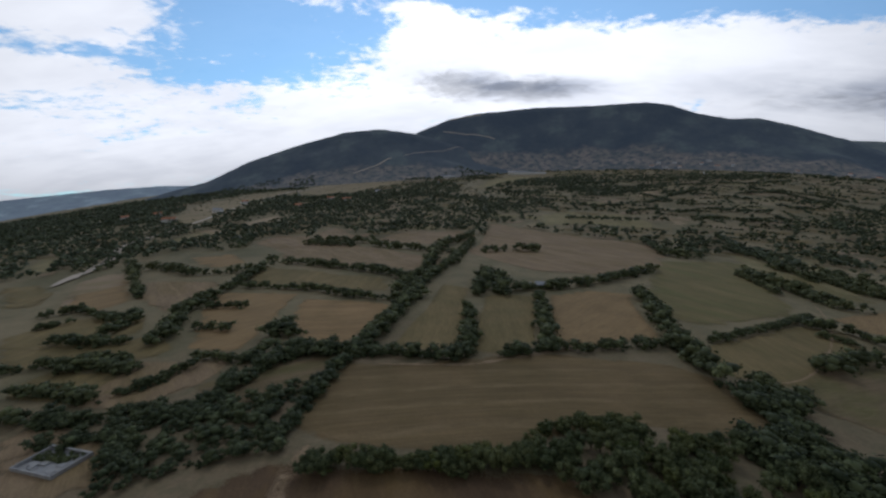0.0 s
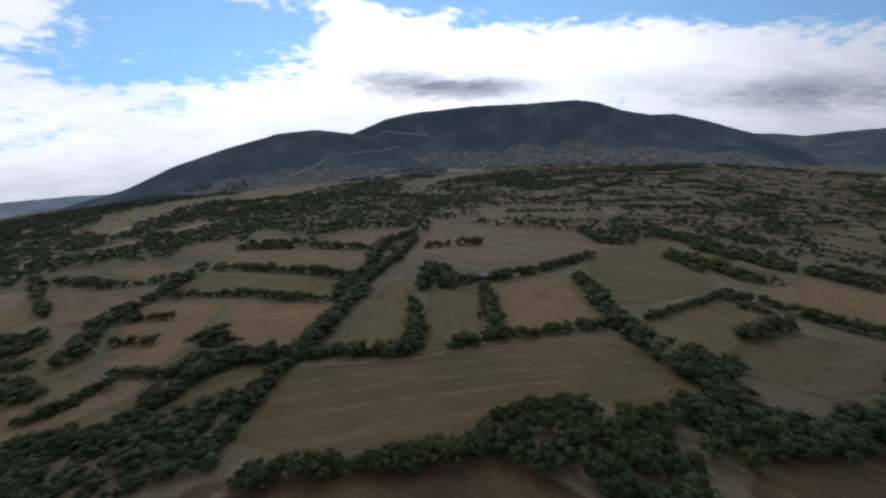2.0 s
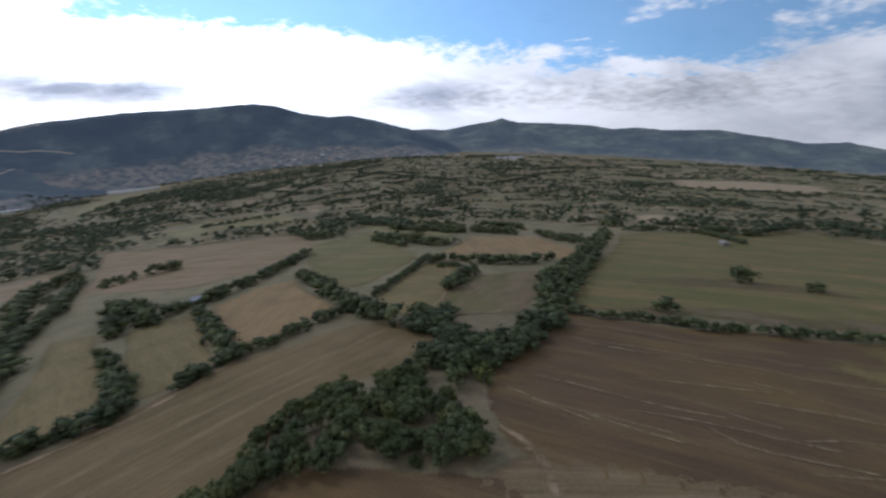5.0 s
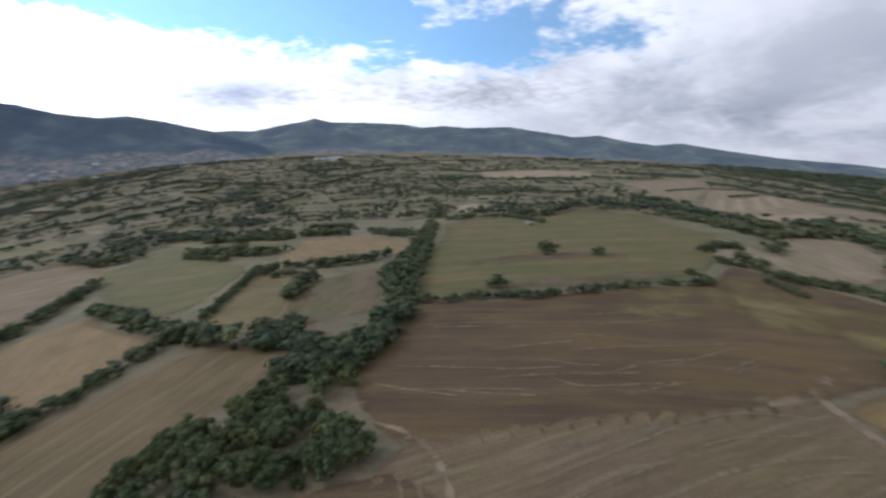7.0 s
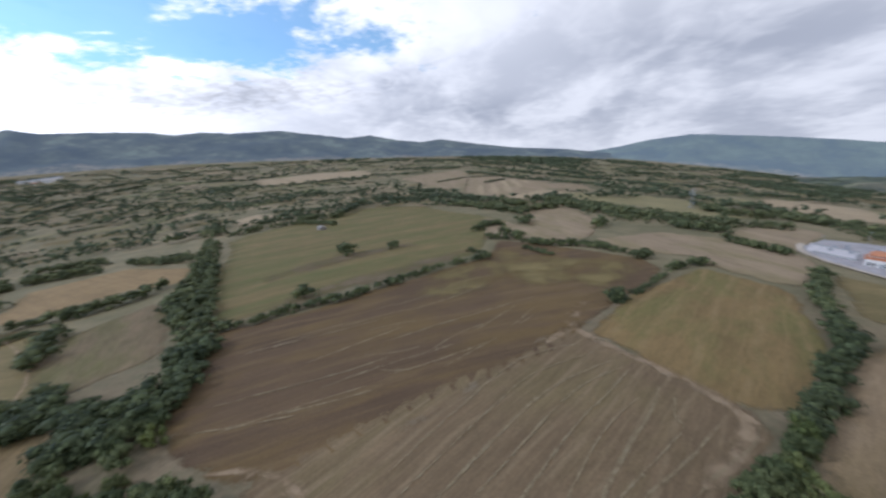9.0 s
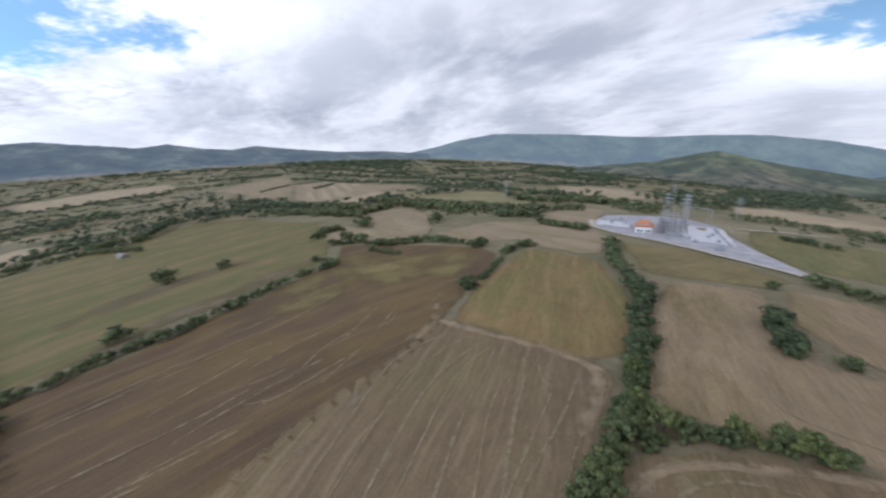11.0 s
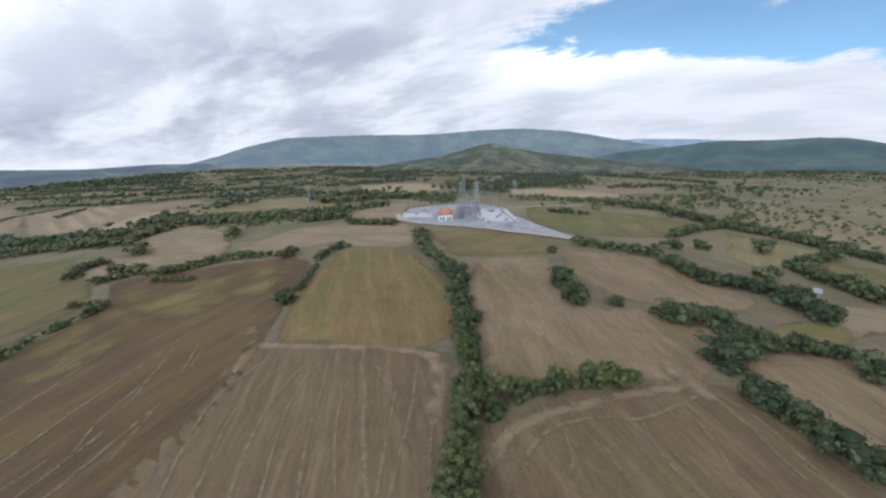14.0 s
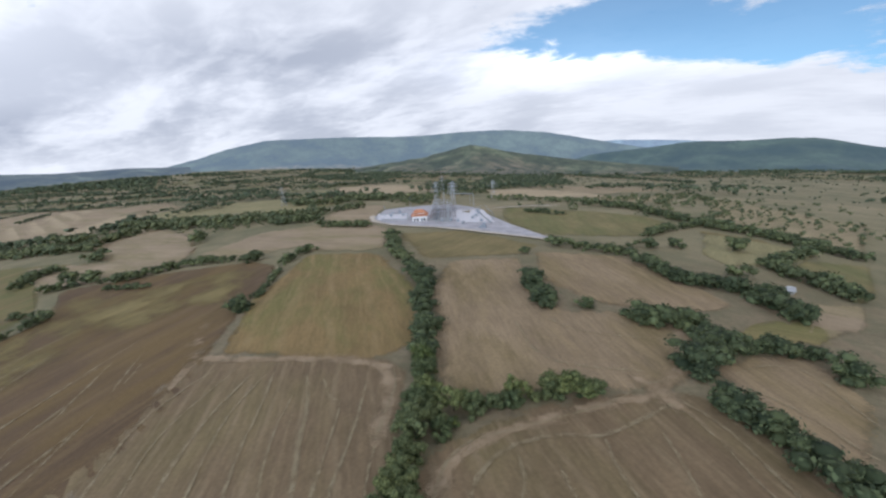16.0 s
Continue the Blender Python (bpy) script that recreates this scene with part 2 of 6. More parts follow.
FIELD = {
    "stubble": lambda: field_material("stubble_field", (0.115, 0.10, 0.05), (0.175, 0.143, 0.08), 20, 10, (0.20, 0.17, 0.10), 0.12),
    "straw": lambda: field_material("straw_field", (0.20, 0.16, 0.088), (0.27, 0.215, 0.118), 60),
    "olive": lambda: field_material("olive_field", (0.128, 0.122, 0.059), (0.201, 0.177, 0.091), 100),
    "drygrass": lambda: field_material("dry_grass_field", (0.187, 0.149, 0.077), (0.286, 0.220, 0.121), 10),
    "fallow": lambda: field_material("fallow_field", (0.18, 0.15, 0.10), (0.262, 0.222, 0.15), 138, 14, (0.255, 0.215, 0.135), 0.08, green=(0.175, 0.15, 0.08)),
    "meadow": lambda: field_material("meadow", (0.132, 0.132, 0.063), (0.190, 0.178, 0.090), -50, green=(0.121, 0.138, 0.060)),
    "rough": lambda: field_material("rough_pasture", (0.11, 0.105, 0.06), (0.20, 0.165, 0.11), 30, green=(0.11, 0.12, 0.05)),
    "striped": lambda: field_material("striped_meadow", (0.14, 0.128, 0.063), (0.195, 0.165, 0.085), -52, 31, (0.105, 0.125, 0.05), 0.34, green=(0.115, 0.125, 0.052)),
    "plough": lambda: field_material("ploughed_field", (0.086, 0.065, 0.043), (0.118, 0.090, 0.056), -62, 17, (0.152, 0.12, 0.066), 0.05, 0.15, green=(0.142, 0.109, 0.051)),
    "rows": lambda: field_material("mown_field", (0.128, 0.104, 0.066), (0.172, 0.140, 0.090), 145, 6.2, (0.205, 0.175, 0.115), 0.06, 0.3, green=(0.15, 0.134, 0.072)),
    "pasture": lambda: field_material("dry_hill_pasture", (0.205, 0.187, 0.122), (0.285, 0.262, 0.172), 70, green=(0.175, 0.172, 0.10)),
    "hay": lambda: field_material("cut_hay_field", (0.28, 0.25, 0.175), (0.36, 0.32, 0.225), 60),
    "sage": lambda: field_material("sage_green_field", (0.175, 0.178, 0.098), (0.245, 0.24, 0.135), 100),
    "lucerne": lambda: field_material("fresh_green_field", (0.145, 0.172, 0.085), (0.20, 0.22, 0.11), 40, green=(0.13, 0.17, 0.07)),
    "dust": lambda: field_material("dusty_fallow", (0.225, 0.195, 0.138), (0.30, 0.262, 0.19), 15, green=(0.205, 0.192, 0.112)),
    "yellow": lambda: field_material("yellow_scrub", (0.165, 0.155, 0.075), (0.215, 0.197, 0.095), 20, green=(0.14, 0.15, 0.065)),
    "grassy": lambda: field_material("grassy_stubble", (0.155, 0.125, 0.06), (0.21, 0.165, 0.08), 147, 11, (0.23, 0.19, 0.10), 0.08, green=(0.145, 0.15, 0.06)),
}
FIELD = {k: f() for k, f in FIELD.items()}


def patchwork_material():
    """Unploughed ground between the fields: dry grass, scrub and bare verges."""
    m, t, b = material("farmland")
    pos = t.nodes.new("ShaderNodeSeparateXYZ")
    t.links.new(place(t), pos.inputs[0])

    def calc(op, a, c):
        n = t.nodes.new("ShaderNodeMath")
        n.operation = op
        for i, q in enumerate((a, c)):
            if isinstance(q, (int, float)):
                n.inputs[i].default_value = q
            else:
                t.links.new(q, n.inputs[i])
        return n.outputs[0]

    px, py = pos.outputs[0], pos.outputs[1]
    away = calc("SQRT", calc("ADD", calc("MULTIPLY", px, px), calc("MULTIPLY", py, py)), 0.0)
    flat = place(t)
    col = ramp(t, noise_of(t, flat, 0.011, 6.0, 0.6), [(0.34, (0.165, 0.145, 0.075)), (0.5, (0.23, 0.19, 0.105)), (0.66, (0.29, 0.23, 0.13))])
    verge = ramp(t, noise_of(t, flat, 0.09, 7.0, 0.65), [(0.30, (0.15, 0.112, 0.066)), (0.46, (0.225, 0.172, 0.102)), (0.56, (0.185, 0.15, 0.085)), (0.66, (0.225, 0.178, 0.105)), (0.76, (0.28, 0.22, 0.14))])
    col = mixed(t, ramp(t, calc("MULTIPLY", away, 0.001), [(0.13, (1, 1, 1)), (0.20, (0, 0, 0))]), col, verge)
    scrub = ramp(t, noise_of(t, flat, 0.05, 7.0, 0.65), [(0.48, (0, 0, 0)), (0.60, (1, 1, 1))])
    col = mixed(t, mixed(t, 1.0, scrub, (0.28, 0.28, 0.28), "MULTIPLY"), col, (0.075, 0.085, 0.04))
    col = mixed(t, 0.6, col, ramp(t, noise_of(t, flat, 0.9, 9.0, 0.7), [(0.25, (0.8, 0.8, 0.8)), (0.75, (1.55, 1.55, 1.55))]), "MULTIPLY")
    t.links.new(col, b.inputs["Base Color"])
    bump(t, b, noise_of(t, flat, 0.8, 8.0), 0.4, 0.3)
    return m


FARMLAND = patchwork_material()


def plain(name, a, b_, scale, rough=0.85, strength=0.3, distance=0.05, detail=7.0, metal=0.0):
    m, t, b = material(name, rough)
    f = noise_of(t, place(t), scale, detail, 0.65)
    t.links.new(ramp(t, f, [(0.3, a), (0.7, b_)]), b.inputs["Base Color"])
    b.inputs["Metallic"].default_value = metal
    bump(t, b, f, strength, distance)
    return m


def foliage_material(name, dark, light, spread=0.35):
    m, t, b = material(name, 0.75)
    g, o = t.nodes.new("ShaderNodeNewGeometry"), t.nodes.new("ShaderNodeObjectInfo")
    col = ramp(t, g.outputs["Random Per Island"], [(0.0, dark), (0.7, light), (1.0, tint(light, 1.5))])
    whole = ramp(t, o.outputs["Random"], [(0.0, (0.65, 0.72, 0.7)), (0.5, (1, 1, 1)), (0.85, (1.1, 1.06, 0.98)), (1.0, (1.2, 1.17, 0.9))])
    col = mixed(t, 1.0, col, whole, "MULTIPLY")
    cl = noise_of(t, place(t), 0.09, 3.0)
    col = mixed(t, 0.8, col, ramp(t, cl, [(0.3, (0.7, 0.75, 0.75)), (0.7, (1.25, 1.2, 1.0))]), "MULTIPLY")
    t.links.new(col, b.inputs["Base Color"])
    return m


LEAVES = foliage_material("oak_leaves", (0.038, 0.050, 0.023), (0.135, 0.154, 0.070))
LEAVES_PALE = foliage_material("pale_leaves", (0.06, 0.08, 0.025), (0.13, 0.15, 0.05))
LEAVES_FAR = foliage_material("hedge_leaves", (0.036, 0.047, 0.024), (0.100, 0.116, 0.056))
# far hedges: leaf colour paled to stand in for haze
LEAVES_HAZED = foliage_material("hazed_leaves", (0.060, 0.076, 0.044), (0.114, 0.128, 0.074))
BARK = plain("bark", (0.05, 0.04, 0.03), (0.11, 0.09, 0.07), 6.0)
GRAVEL = plain("pale_gravel", (0.60, 0.56, 0.55), (0.74, 0.69, 0.67), 0.5, 0.9, 0.4, 0.05)
GRAVEL_GREY = plain("grey_gravel", (0.32, 0.29, 0.285), (0.56, 0.515, 0.505), 0.16)


def worn_material():
    """Bare earth worn through thin grass, with the field showing between."""
    m, t, b = material("worn_earth")
    flat = place(t)
    t.links.new(ramp(t, noise_of(t, flat, 0.5, 7.0), [(0.3, (0.32, 0.225, 0.13)), (0.7, (0.42, 0.305, 0.185))]), b.inputs["Base Color"])
    thin_edges(m, t, b, ramp(t, noise_of(t, flat, 0.22, 6.0, 0.65), [(0.30, (0.15, 0.15, 0.15)), (0.66, (0.95, 0.95, 0.95))]), 6.0)
    return m


DIRT_PATCHY = worn_material()


def streak_material():
    """Dry straw left along wheel tracks, thin and broken."""
    m, t, b = material("straw_streak")
    flat = place(t)
    t.links.new(ramp(t, noise_of(t, flat, 0.7, 6.0), [(0.3, (0.28, 0.215, 0.12)), (0.7, (0.38, 0.30, 0.175))]), b.inputs["Base Color"])
    thin_edges(m, t, b, ramp(t, noise_of(t, flat, 0.45, 8.0, 0.75), [(0.36, (0.16, 0.16, 0.16)), (0.62, (0.80, 0.80, 0.80))]), 8.0)
    return m


STREAK = streak_material()


def patchy_material(name, dark, light, scale, keep):
    """Growth or soil that shows through another in soft, broken patches."""
    m, t, b = material(name)
    flat = place(t)
    t.links.new(ramp(t, noise_of(t, place(t, 118, 0.15, 1.0), 0.5, 7.0), [(0.3, dark), (0.7, light)]), b.inputs["Base Color"])
    thin_edges(m, t, b, ramp(t, noise_of(t, flat, scale, 6.0, 0.6), [(keep - 0.16, (0.9, 0.9, 0.9)), (keep + 0.16, (0, 0, 0))]), 5.0)
    return m


GOLD_GROWTH = patchy_material("golden_regrowth", (0.20, 0.155, 0.062), (0.29, 0.215, 0.085), 0.045, 0.55)
BROWN_BAND = patchy_material("trampled_brown_grass", (0.17, 0.125, 0.068), (0.25, 0.19, 0.11), 0.05, 0.52)
PALE_BAND = patchy_material("pale_dry_headland", (0.24, 0.185, 0.115), (0.31, 0.245, 0.155), 0.16, 0.40)
CHALK = plain("pale_track", (0.48, 0.40, 0.30), (0.66, 0.56, 0.44), 0.2)
CONCRETE = plain("weathered_concrete", (0.28, 0.28, 0.27), (0.45, 0.44, 0.42), 0.8)
RENDER_WHITE = plain("white_render", (0.70, 0.69, 0.66), (0.82, 0.81, 0.78), 0.8)
TILES = plain("terracotta_tiles", (0.42, 0.17, 0.09), (0.56, 0.27, 0.15), 1.5)
STEEL = plain("galvanised_steel", (0.40, 0.41, 0.42), (0.55, 0.56, 0.57), 2.0, 0.5, 0.1, 0.01, 4.0, 0.6)
TIN = plain("old_tin_sheet", (0.30, 0.31, 0.33), (0.50, 0.51, 0.53), 0.7, 0.6, 0.2, 0.02, 6.0, 0.2)
STONE = plain("field_stone", (0.20, 0.18, 0.16), (0.38, 0.35, 0.31), 0.9)
ENAMEL = plain("grey_enamel", (0.24, 0.26, 0.27), (0.33, 0.35, 0.36), 1.0, 0.5)
PORCELAIN = plain("grey_brown_porcelain", (0.17, 0.13, 0.12), (0.26, 0.21, 0.19), 2.0, 0.3)
GLASS_DARK = plain("dark_window_glass", (0.03, 0.035, 0.04), (0.05, 0.055, 0.06), 1.0, 0.1, 0.0)


def mountain_material(name, dark, light, haze_tint, glow, scale=0.0045, foot=(-2.9, 0.66), blaze=2.1):
    """Wooded slopes of the backdrop; a bluish emission stands in for haze before them."""
    m, t, b = material(name)
    flat = place(t)
    f = noise_of(t, flat, scale, 8.0, 0.62)
    col = ramp(t, f, [(0.40, dark), (0.54, light), (0.66, tint(light, blaze))])
    col = mixed(t, 0.6, col, ramp(t, noise_of(t, flat, 0.04, 8.0, 0.7), [(0.3, (0.55, 0.55, 0.55)), (0.7, (1.4, 1.4, 1.4))]), "MULTIPLY")
    # pastures and scrub climb the foot of the slope in patches
    at = t.nodes.new("ShaderNodeAttribute")
    at.attribute_name = "climb"
    low = t.nodes.new("ShaderNodeMath")
    low.operation = "MULTIPLY_ADD"
    low.inputs[1].default_value, low.inputs[2].default_value = foot[0], foot[1]
    t.links.new(at.outputs["Fac"], low.inputs[0])
    reach = t.nodes.new("ShaderNodeMath")
    reach.operation = "ADD"
    t.links.new(low.outputs[0], reach.inputs[0])
    t.links.new(noise_of(t, flat, 0.006, 6.0, 0.6), reach.inputs[1])
    cover = ramp(t, reach.outputs[0], [(0.60, (0, 0, 0)), (0.82, (1, 1, 1))])
    grass = ramp(t, noise_of(t, flat, 0.011, 5.0), [(0.38, (0.12, 0.11, 0.06)), (0.62, (0.27, 0.21, 0.13))])
    grass = mixed(t, ramp(t, noise_of(t, flat, 0.035, 6.0, 0.7), [(0.47, (0, 0, 0)), (0.58, (1, 1, 1))]), grass, (0.05, 0.058, 0.034))
    col = mixed(t, cover, col, grass)
    t.links.new(col, b.inputs["Base Color"])
    # haze painted as an even bluish emission over the whole slope
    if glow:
        b.inputs["Emission Color"].default_value = (*haze_tint, 1)
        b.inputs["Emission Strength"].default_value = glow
    return m


# ---- the lie of the land ----
def land(x, y):
    r, h = math.hypot(x, y), math.degrees(math.atan2(x, y))
    e = max(r - 500, 0)
    q, d = max(r - 250, 0), (h - 152 + 180) % 360 - 180
    w = (h + 75 + 180) % 360 - 180
    side = -0.055 * math.exp(-(w / 26) ** 2) - 0.085 * math.exp(-(d / 38) ** 2)
    return side * q * q / (q + 300) + 10 - 0.112 * r - 17.5 * (1 - math.exp(-r / 187.5)) + 0.085 * math.exp(-((h - 28) / 42) ** 2) * e * e / (e + 500)


def mesh_object(name, verts, faces, mat, smooth=False):
    me = bpy.data.meshes.new(name)
    me.from_pydata(verts, [], faces)
    me.materials.append(mat)
    if smooth:
        me.shade_smooth()
    me.update()
    return new(name, me)


def build_ground():
    rings = [0.0, 4.0]
    while rings[-1] < 4950:
        rings.append(rings[-1] * 1.032 + 0.4)
    turns = 360
    verts, faces = [(0, 0, land(0, 0))], []
    for r in rings[1:]:
        for k in range(turns):
            a = 2 * math.pi * k / turns
            x, y = r * math.sin(a), r * math.cos(a)
            verts.append((x, y, land(x, y)))
    for k in range(turns):
        faces.append((0, 1 + (k + 1) % turns, 1 + k))
    for i in range(len(rings) - 2):
        p, q = 1 + i * turns, 1 + (i + 1) * turns
        for k in range(turns):
            n = (k + 1) % turns
            faces.append((p + k, p + n, q + n, q + k))
    ob = mesh_object("ground", verts, faces, FARMLAND, True)
    return tagged(ob, "rolling dry farmland in small hedged fields", "ground", kind="structure")


build_ground()


def drape(name, outline, mat, lift, label, category, fade=1.2):
    """A patch of ground cover that follows the land a little above it."""
    bm = bmesh.new()
    cx, cy = sum(p[0] for p in outline) / len(outline), sum(p[1] for p in outline) / len(outline)
    bm.faces.new([bm.verts.new((x, y, 0)) for x, y in outline])
    xs, ys = [p[0] for p in outline], [p[1] for p in outline]
    step = max(4.0, 0.03 * math.hypot(cx, cy))
    for lo, hi, no, i in ((min(xs), max(xs), (1, 0, 0), 0), (min(ys), max(ys), (0, 1, 0), 1)):
        v = lo + step
        while v < hi:
            co = [0, 0, 0]
            co[i] = v
            bmesh.ops.bisect_plane(bm, geom=bm.verts[:] + bm.edges[:] + bm.faces[:], plane_co=co, plane_no=no)
            v += step
    for v in bm.verts:
        v.co.z = land(v.co.x, v.co.y) + lift + 0.0002 * math.hypot(v.co.x, v.co.y)
    bmesh.ops.recalc_face_normals(bm, faces=bm.faces[:])
    if sum(f.normal.z for f in bm.faces) < 0:
        bmesh.ops.reverse_faces(bm, faces=bm.faces[:])
    me = bpy.data.meshes.new(name)
    bm.to_mesh(me)
    bm.free()
    co = np.empty(3 * len(me.vertices), np.float32)
    me.vertices.foreach_get("co", co)
    p, a = co.reshape(-1, 3)[:, None, :2], np.array(outline)[None, :, :]
    e = np.roll(a, -1, 1) - a
    u = np.clip(((p - a) * e).sum(2) / np.maximum((e * e).sum(2), 1e-6), 0, 1)
    gap = np.sqrt((((a + e * u[:, :, None]) - p) ** 2).sum(2)).min(1)
    me.attributes.new("core", "FLOAT", "POINT").data.foreach_set("value", np.clip(gap / fade, 0, 1).astype(np.float32))
    me.materials.append(mat)
    me.shade_smooth()
    return tagged(new(name, me), label, category, kind="structure")


def soften(outline):
    """Nick an outline's corners and let its sides wander."""
    pts = []
    rng = random.Random(int(outline[0][0] * 7 + outline[0][1]))
    n = len(outline)
    for i in range(n):
        a, b = outline[i], outline[(i + 1) % n]
        long = math.hypot(b[0] - a[0], b[1] - a[1])
        for k in (0.06, 0.3, 0.5, 0.7, 0.94):
            w = rng.gauss(0, 0.012) * long
            pts.append((a[0] + (b[0] - a[0]) * k + (b[1] - a[1]) / max(long, 1) * w, a[1] + (b[1] - a[1]) * k - (b[0] - a[0]) / max(long, 1) * w))
    return pts


def spread(outline, d):
    """An outline pushed outwards by d metres from its middle."""
    cx, cy = sum(p[0] for p in outline) / len(outline), sum(p[1] for p in outline) / len(outline)
    out = []
    for x, y in outline:
        k = 1 + d / max(math.hypot(x - cx, y - cy), 1.0)
        out.append((cx + (x - cx) * k, cy + (y - cy) * k))
    return out


def blot(x, y, rx, ry, turn, seed):
    """An irregular patch outline."""
    rng, a = random.Random(seed), radians(turn)
    pts = []
    for k in range(22):
        q, g = 6.2832 * k / 22, rng.uniform(0.6, 1.15)
        u, v = rx * g * math.cos(q), ry * g * math.sin(q)
        pts.append((x + u * math.cos(a) - v * math.sin(a), y + u * math.sin(a) + v * math.cos(a)))
    return pts


FIELD_LABEL = {"stubble": "large dry stubble field with faint drill rows", "straw": "straw-coloured mown field", "olive": "dull olive grass field",
               "drygrass": "dry yellow-brown grass field", "fallow": "pale brown fallow field", "meadow": "green meadow with dry patches",
               "sage": "pale sage-green grass field", "lucerne": "fresh green crop field", "hay": "pale cut hay field", "dust": "dull dusty brown fallow field", "pasture": "dry grey-brown hill pasture dotted with bushes", "rough": "rough grey-green pasture with scrub", "striped": "green and tan striped hay meadow", "plough": "dark brown ploughed field with pale streaks",
               "rows": "brown mown field with pale parallel tracks", "yellow": "bright yellow-green weedy patch", "grassy": "yellowish stubble field going green"}
FIELDS = []
FIELDS.append(('stubble', [(-57, 120), (-30, 122), (6, 141), (48, 147), (66, 136), (65, 113), (50, 102), (19, 101), (3, 86), (-9, 78), (-34, 76), (-53, 82), (-55, 102)]))
FIELDS.append(('straw', [(11, 228), (32, 250), (58, 257), (54, 179), (20, 156), (12, 156)]))
FIELDS.append(('olive', [(-23, 220), (4, 229), (4, 157), (0, 142), (-17, 138)]))
FIELDS.append(('olive', [(-50, 240), (-32, 235), (-23, 154), (-24, 133), (-45, 135)]))
FIELDS.append(('drygrass', [(-115, 198), (-66, 193), (-65, 156), (-66, 135), (-80, 133), (-105, 172)]))
FIELDS.append(('straw', [(-176, 210), (-124, 206), (-117, 171), (-100, 126), (-124, 129), (-154, 170)]))
FIELDS.append(('olive', [(-204, 285), (-90, 251), (-76, 218), (-115, 219), (-170, 231)]))
FIELDS.append(('fallow', [(-268, 396), (-173, 391), (-69, 332), (-62, 272), (-196, 316)]))
FIELDS.append(('meadow', [(107, 387), (182, 428), (148, 260), (84, 207), (66, 212), (77, 287)]))
FIELDS.append(('olive', [(68, 171), (122, 223), (151, 233), (144, 196), (93, 147), (71, 144)]))
FIELDS.append(('straw', [(160, 253), (227, 304), (262, 262), (241, 199), (203, 181), (200, 215), (174, 229)]))
FIELDS.append(('rough', [(104, 163), (132, 179), (168, 168), (144, 142), (105, 117), (84, 133)]))
FIELDS.append(('fallow', [(37, 531), (141, 490), (108, 368), (69, 309), (6, 300), (-57, 370), (-44, 433), (-63, 628)]))
FIELDS.append(('striped', [(343, 230), (490, 142), (484, 87), (333, -13), (263, 10), (218, 16), (180, 53), (150, 86), (128, 109), (163, 136)]))
FIELDS.append(('plough', [(118, 106), (132, 76), (201, 10), (253, 4), (200, -64), (176, -66), (131, -33), (111, -17), (88, -2), (62, 27), (46, 44), (44, 53), (54, 72), (76, 91)]))
FIELDS.append(('rows', [(106, -13), (96, -15), (76, -28), (61, -36), (53, -34), (38, -18), (25, -3), (8, 8), (8, 28), (22, 40), (36, 50), (44, 50), (62, 28), (88, -1)]))
FIELDS.append(('plough', [(-62, 52), (-52, 62), (-47, 66), (-12, 68), (8, 73), (16, 66), (26, 56), (34, 48), (30, 32), (10, 12), (-30, 12), (-62, 35)]))
FIELDS.append(('grassy', [(102, -20), (135, -41), (180, -86), (149, -101), (98, -76), (65, -47), (64, -38), (78, -29)]))
FIELDS.append(('dust', [(190, -92), (225, -117), (197, -138), (157, -109)]))
FIELDS.append(('olive', [(177, -139), (152, -160), (100, -155), (95, -135), (122, -108)]))
FIELDS.append(('fallow', [(108, -108), (89, -128), (63, -95), (48, -84), (39, -93), (21, -93), (13, -76), (16, -62), (27, -53), (39, -36), (46, -39), (90, -82)]))
FIELDS.append(('rows', [(31, -24), (26, -39), (20, -50), (15, -57), (8, -64), (-3, -55), (-16, -44), (18, -6)]))
FIELDS.append(('fallow', [(8, -79), (3, -92), (-4, -97), (-12, -82), (-12, -60), (-4, -63), (4, -70)]))
FIELDS.append(('fallow', [(90, -141), (60, -156), (38, -140), (17, -124), (24, -109), (44, -100), (66, -110)]))
FIELDS.append(('meadow', [(189, -252), (102, -271), (68, -251), (75, -201), (108, -179), (147, -199)]))
FIELDS.append(('fallow', [(446, -37), (417, -76), (326, -76), (264, -58), (253, -25), (335, -23)]))
FIELDS.append(('fallow', [(-265, 242), (-223, 237), (-196, 234), (-175, 170), (-221, 199)]))
FIELDS.append(('straw', [(-250, 175), (-304, 233), (-279, 244), (-218, 191), (-229, 174)]))
FIELDS.append(('olive', [(-182, 116), (-220, 142), (-174, 129), (-156, 140), (-133, 129), (-136, 118)]))
FIELDS.append(('rough', [(-95, 99), (-85, 109), (-80, 114), (-64, 125), (-59, 97), (-74, 89)]))
FIELDS.append(('straw', [(-303, 324), (-262, 337), (-223, 302), (-235, 277)]))
FIELDS.append(('dust', [(9, -134), (-10, -155), (-11, -136), (-5, -117), (5, -126)]))
FIELDS.append(('yellow', [(10, -100), (6, -116), (1, -124), (-4, -122), (-4, -113), (3, -105)]))
FIELDS.append(('yellow', [(34, -98), (29, -101), (24, -103), (29, -96)]))
FIELDS.append(('olive', [(56, -245), (28, -240), (9, -217), (18, -190), (30, -189)]))
FIELDS.append(('olive', [(-233, 137), (-227, 147), (-223, 162), (-190, 169), (-166, 144), (-175, 131), (-172, 115), (-182, 104)]))
FIELDS.append(('olive', [(-163, 95), (-161, 106), (-134, 105), (-123, 92), (-132, 87), (-153, 90)]))
FIELDS.append(('fallow', [(-125, 85), (-132, 114), (-100, 117), (-97, 101), (-107, 87)]))
